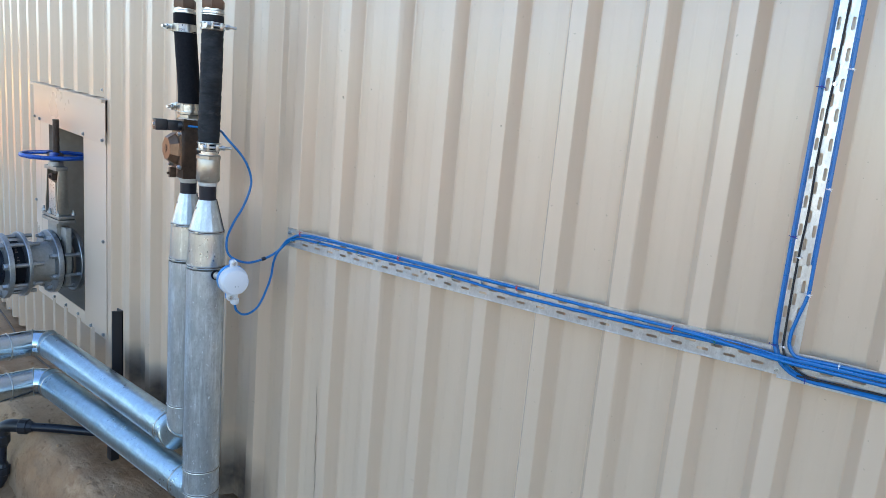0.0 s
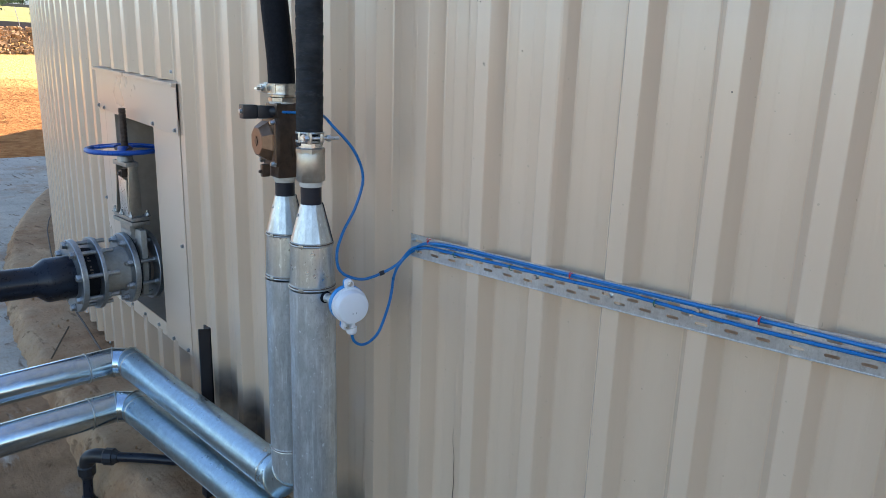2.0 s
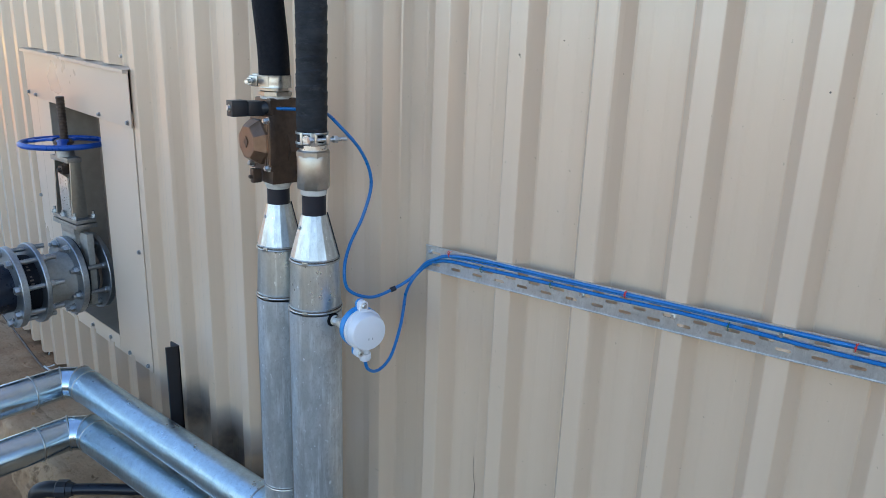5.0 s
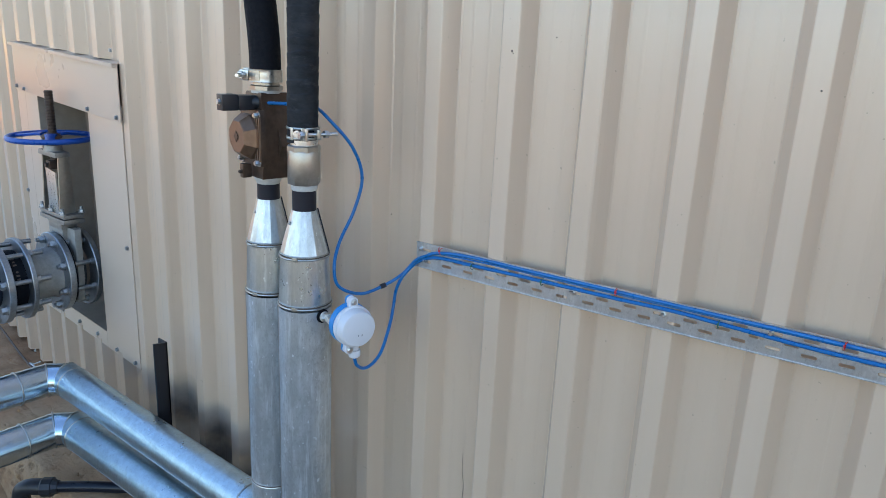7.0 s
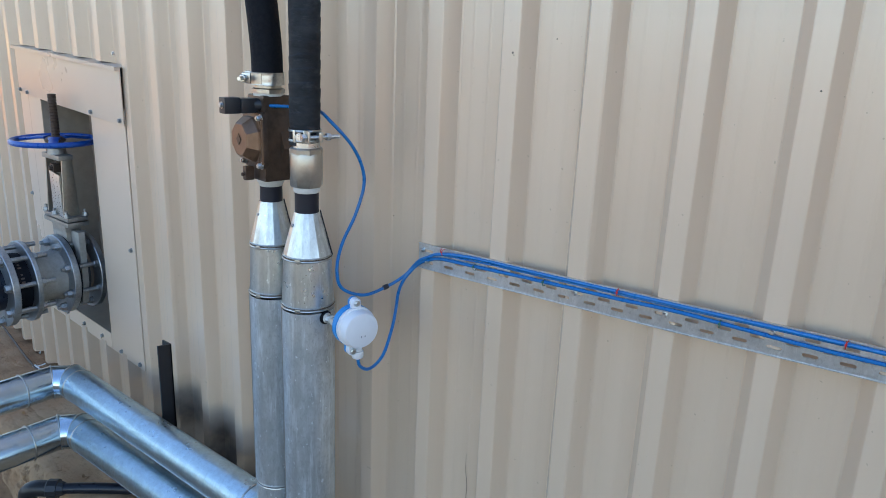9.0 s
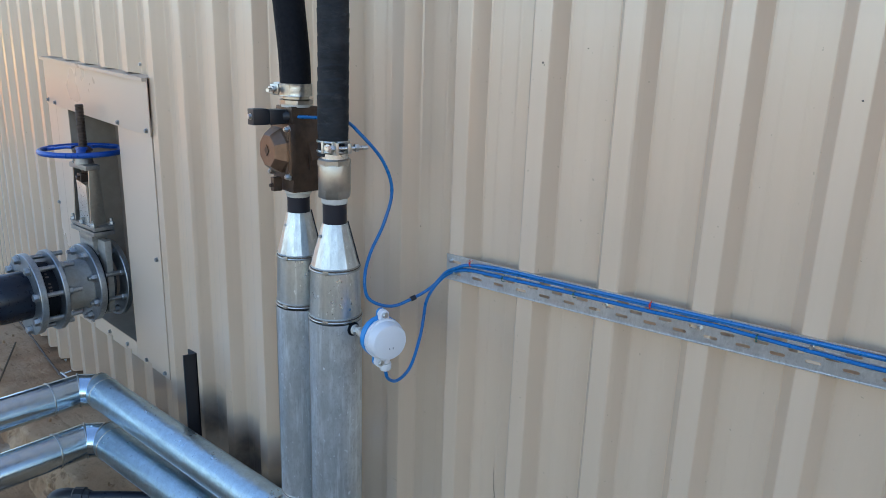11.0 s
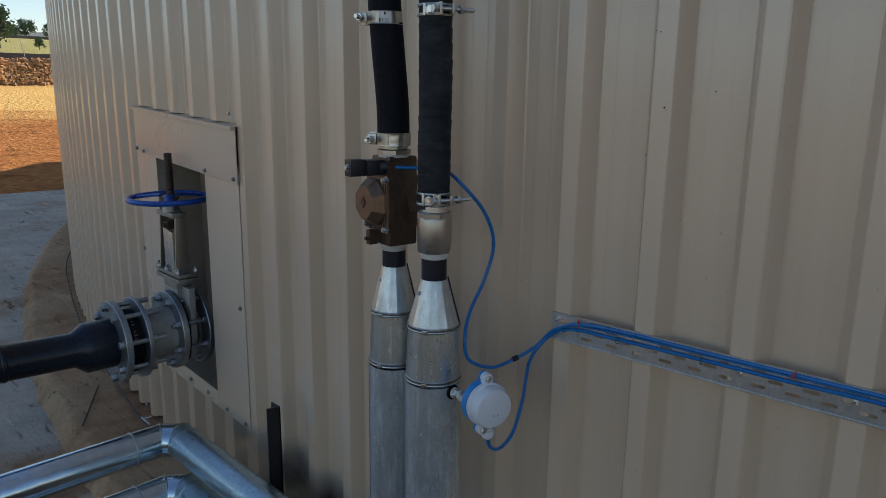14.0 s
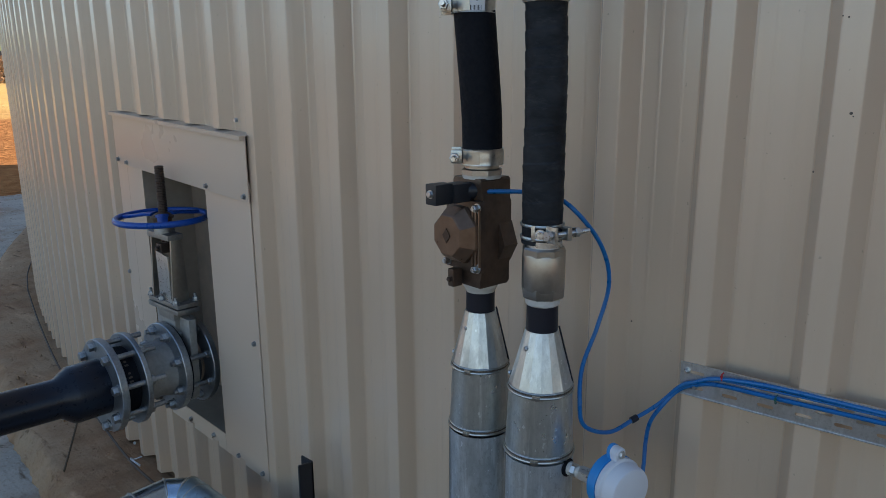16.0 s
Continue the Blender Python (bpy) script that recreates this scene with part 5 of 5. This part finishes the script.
for u, z, off in ((0.877, 1.0225, 0.0135), (1.257, 1.0235, 0.0115), (1.617, 1.0225, 0.012), (1.985, 1.0175, 0.0165)):
    tie(u, z + 0.002, off, 0.011, RED_TIE, "red cable tie round the blue cables", tail=0.009)
for u, z in ((0.956, 1.0095), (1.112, 1.0125), (1.435, 1.0125), (2.07, 1.0125)):
    tie(u, z, 0.013, 0.012, GREEN_TIE, "dark green cable tie round the blue cables")
for z in (1.145, 1.342, 1.552):
    tie(2.2185, z, 0.0195, 0.012, WHITE_TIE, "white cable tie on the upright tray", True, 0.003)
for z in (1.038, 1.248, 1.52):
    tie(2.1745, z, 0.0195, 0.012, BLUE_TIE, "dark blue cable tie on the upright tray", True, 0.008)
for u, z in ((2.191, 1.21), (2.1925, 1.037)):
    tie(u, z, 0.016, 0.01, WHITE_TIE, "white cable tie round the black cable", True)
tie(2.29, 1.023, 0.0155, 0.012, WHITE_TIE, "white cable tie round the blue cables")
tie(2.24, 0.9815, 0.0195, 0.012, BLUE_TIE, "dark blue cable tie round the lower cables")

# ---- support of the two pipes, small black water pipe, ground clutter ----
sup = thing("pipe_support", (-2.47, 1.1, 0.0), "black painted steel angle stand holding both jacketed pipes", "pipe support")
b = bmesh.new()
prism(b, pose(-2.503, 1.172, 0), [(0, 0.0), (0.042, 0.0), (0.042, 0.562), (0, 0.562)], -0.005, 0.001)
prism(b, pose(-2.461, 1.172, 0) @ Matrix.Rotation(radians(-90), 4, "Z"), [(0, 0.0), (0.042, 0.0), (0.042, 0.566), (0, 0.56)], -0.005, 0.001)
part("upright", b, BLACK_PAINT, sup)
b = bmesh.new()
block(b, pose(-2.40, 1.105, 0.05), (0.035, 0.03, 0.1), 0.002)
part("foot", b, BLACK_PAINT, sup)

wp = thing("water_pipe", (-2.87, 0.885, -0.2), "thin black plastic water pipe with compression elbow", "pipe")
b = bmesh.new()
sweep(b, curve([(-2.8, 0.935, 0.045), (-2.7, 1.03, 0.046), (-2.6, 1.12, 0.044), (-2.5, 1.22, 0.042), (-2.42, 1.3, 0.04)], 8), 0.0175, 20)
part("pipe", b, HDPE, wp)
b = bmesh.new()
sweep(b, curve([(-2.8, 0.935, 0.045), (-2.835, 0.905, 0.045), (-2.86, 0.886, 0.03), (-2.867, 0.88, -0.005)], 6), 0.026, 24)
elb = part("elbow", b, PLASTIC_BLACK, wp)
for c, ax in (((-2.80, 0.935, 0.045), (0.72, 0.69, 0)), ((-2.867, 0.88, -0.01), (0, 0, -1))):
    b = bmesh.new()
    lathe(b, Vector(c) - Vector(ax).normalized() * 0.012, ax, [(0, 0.028), (0.004, 0.031), (0.034, 0.031), (0.035, 0.027), (0.052, 0.0205)], 11)
    part("union_nut", b, PLASTIC_BLACK, elb, angle=18)
b = bmesh.new()
sweep(b, [(-2.867, 0.88, -0.03), (-2.855, 0.872, -0.15)], 0.0175, 20)
part("drop", b, HDPE, wp)
b = bmesh.new()
sweep(b, curve([(-2.855, 0.872, -0.13), (-2.855, 0.87, -0.17), (-2.858, 0.855, -0.2), (-2.866, 0.82, -0.212), (-2.872, 0.79, -0.213)], 6), 0.025, 24)
elb = part("elbow", b, PLASTIC_BLACK, wp)
for c, ax in (((-2.856, 0.873, -0.155), (0, 0, 1)), ((-2.871, 0.80, -0.213), (-0.1, -1, 0))):
    b = bmesh.new()
    lathe(b, Vector(c) - Vector(ax).normalized() * 0.012, ax, [(0, 0.027), (0.004, 0.031), (0.034, 0.031), (0.035, 0.027), (0.052, 0.021)], 11)
    part("union_nut", b, PLASTIC_BLACK, elb, angle=18)
b = bmesh.new()
sweep(b, curve([(-2.875, 0.77, -0.213), (-2.9, 0.5, -0.215), (-2.95, 0.1, -0.2), (-3.0, -0.4, -0.16), (-3.05, -1.0, -0.13)], 6), 0.0175, 20)
part("pipe", b, HDPE, wp)

wp.location += Vector((-0.034, 0, -0.028))

cable(along([(-9.0, 0.05, 0.008), (-7, 0.035, 0.008), (-5.2, 0.04, 0.01), (-4.5, 0.05, 0.012), (-4.1, 0.04, 0.012), (-3.4, 0.03, 0.012), (-2.6, 0.04, 0.012), (-1.9, 0.035, 0.012), (-1.35, 0.05, 0.012), (-0.9, 0.03, 0.012), (-0.2, 0.04, 0.012)]), 0.0048, CABLE_DUSTY, "thin dusty grey cable lying along the foot of the tank", 8)
b = bmesh.new()
sweep(b, curve([(-3.925, 1.066, 0.004), (-4.12, 1.17, 0.012), (-4.31, 1.265, 0.008)], 5), 0.004, 6)
single("twig", b, TWIG, "dry brown twig lying on the concrete", "twig")
rnd = random.Random(5)
for k in range(46):
    u, off = rnd.uniform(-3.2, 0.3), rnd.uniform(0.02, 0.27)
    s = rnd.uniform(0.003, 0.011)
    b = bmesh.new()
    bmesh.ops.create_icosphere(b, subdivisions=1, radius=s, matrix=Matrix.Translation(on_wall(u, off, s * 0.3)) @ pose(0, 0, 0, rnd.uniform(0, 360), rnd.uniform(0, 360), 0) @ Matrix.Diagonal((1, 0.7, 0.5, 1)))
    single("soil_crumb", b, PLINTH, "crumb of brown soil on the concrete", "crumb", group="crumbs on the plinth")
b = bmesh.new()
sweep(b, curve([on_wall(-1.41, 0.03, 0.004), on_wall(-1.38, 0.05, 0.025), on_wall(-1.34, 0.03, 0.004)], 4), 0.004, 6)
sweep(b, curve([on_wall(-1.42, 0.05, 0.004), on_wall(-1.38, 0.03, 0.018), on_wall(-1.36, 0.015, 0.03)], 4), 0.003, 6)
single("wire_scrap", b, ZINC, "short bent scrap of bare wire at the tank foot", "wire scrap")

# ---- far side of the yard ----
b = bmesh.new()
rnd = random.Random(9)
for row in range(13):
    for k in range(170):
        y = -8 + 0.19 * k + rnd.uniform(-0.07, 0.07) + (0.1 if row % 2 else 0)
        z = 1.4 + row * 0.107 + rnd.uniform(-0.035, 0.035)
        x = -44.2 - row * 0.085 + rnd.uniform(-0.16, 0.1)
        s = rnd.uniform(0.1, 0.23)
        m = Matrix.Translation((x, y, z)) @ pose(0, 0, 0, rnd.uniform(-25, 25), rnd.uniform(-25, 25), rnd.uniform(0, 180)) @ Matrix.Diagonal((rnd.uniform(0.7, 1.0), rnd.uniform(0.8, 1.25), rnd.uniform(0.5, 0.8), 1))
        for v in bmesh.ops.create_cube(b, size=s, matrix=m)["verts"]:        # broken, angular lumps
            v.co += Vector((rnd.uniform(-1, 1), rnd.uniform(-1, 1), rnd.uniform(-1, 1))) * s * 0.2
stones = single("stone_wall", b, STONE, "dry stacked wall of brown fieldstones across the yard", "stone wall", kind="stuff", smooth=False)
b = bmesh.new()
block(b, pose(-52, 8, 2.95), (0.25, 60, 0.55), 0.03)
single("boundary_wall", b, FENCE, "low dark boundary wall beyond the stones", "boundary wall")
b = bmesh.new()
sweep(b, [(-50, 13.2, 2.4), (-50, 13.1, 3.2), (-50, 12.95, 4.0)], 0.02, 8)
single("boundary_post", b, POST, "thin pale post leaning before the low boundary wall", "post")


def tree(x, y, z, h, seed, label, wide=1.0):
    r = random.Random(seed)
    t = thing("tree", (x, y, z), label, "tree", "trees on the slope")
    b = bmesh.new()
    sweep(b, curve([(x, y, z - 0.3), (x + 0.1, y, z + h * 0.25), (x, y + 0.2, z + h * 0.6)], 4), 0.3, 8, radii=[h * 0.035 * (1 - 0.07 * k) for k in range(9)])
    for k in range(6):
        a, zz = r.uniform(0, 6.28), z + h * r.uniform(0.25, 0.5)
        sweep(b, [(x, y, zz), (x + math.cos(a) * h * 0.16, y + math.sin(a) * h * 0.16, zz + h * 0.14), (x + math.cos(a) * h * 0.28, y + math.sin(a) * h * 0.28, zz + h * 0.22)], 0.1, 6)
    part("trunk", b, BARK, t)
    b = bmesh.new()
    clumps = [(r.uniform(-0.36, 0.36) * h * wide, r.uniform(-0.36, 0.36) * h * wide, r.uniform(0.25, 0.9) * h) for _ in range(34)]
    for cx, cy, cz in clumps:
        taper = 1.15 - 0.75 * (cz / h)
        for _ in range(70):
            d = Vector((r.gauss(0, 1), r.gauss(0, 1), r.gauss(0, 0.8))) * h * 0.07
            c = Vector((x + cx * taper, y + cy * taper, z + cz)) + d
            s = h * r.uniform(0.02, 0.046)
            u = Vector((r.gauss(0, 1), r.gauss(0, 1), r.gauss(0, 1))).normalized()
            v = u.orthogonal().normalized()
            b.faces.new([b.verts.new(c + u * s), b.verts.new(c + v * s * 0.6), b.verts.new(c - u * s), b.verts.new(c - v * s * 0.6)])
    part("crown", b, LEAF, t, smooth=False)


for x, y, h, w, sd in ((-240, 64.1, 5.6, 1.45, 1), (-238, 60.0, 3.9, 1.2, 2), (-242, 71, 4.6, 1.3, 3), (-244, 54, 5.0, 1.2, 5), (-100, 28, 1.5, 1.0, 6), (-100, 23.7, 5.0, 0.8, 7)):
    tree(x, y, ground_height(x), h, sd, "broad green tree far up the slope" if h > 3 else "small green bush on the slope", w)
b = bmesh.new()
block(b, pose(-236, 60, ground_height(-236) + 0.35), (0.4, 90, 0.9), 0.05)
single("hedge_wall", b, FENCE, "long dark wall below the far trees", "boundary wall")
b = bmesh.new()
prism(b, pose(-262, 66, ground_height(-262)) @ Matrix.Rotation(radians(90), 4, "Z"), [(0, 0), (26, 0), (26, 1.9), (13, 2.9), (0, 1.9)], 20)
single("far_shed", b, ROOFING, "pale sheet-metal shed far behind the trees", "shed")
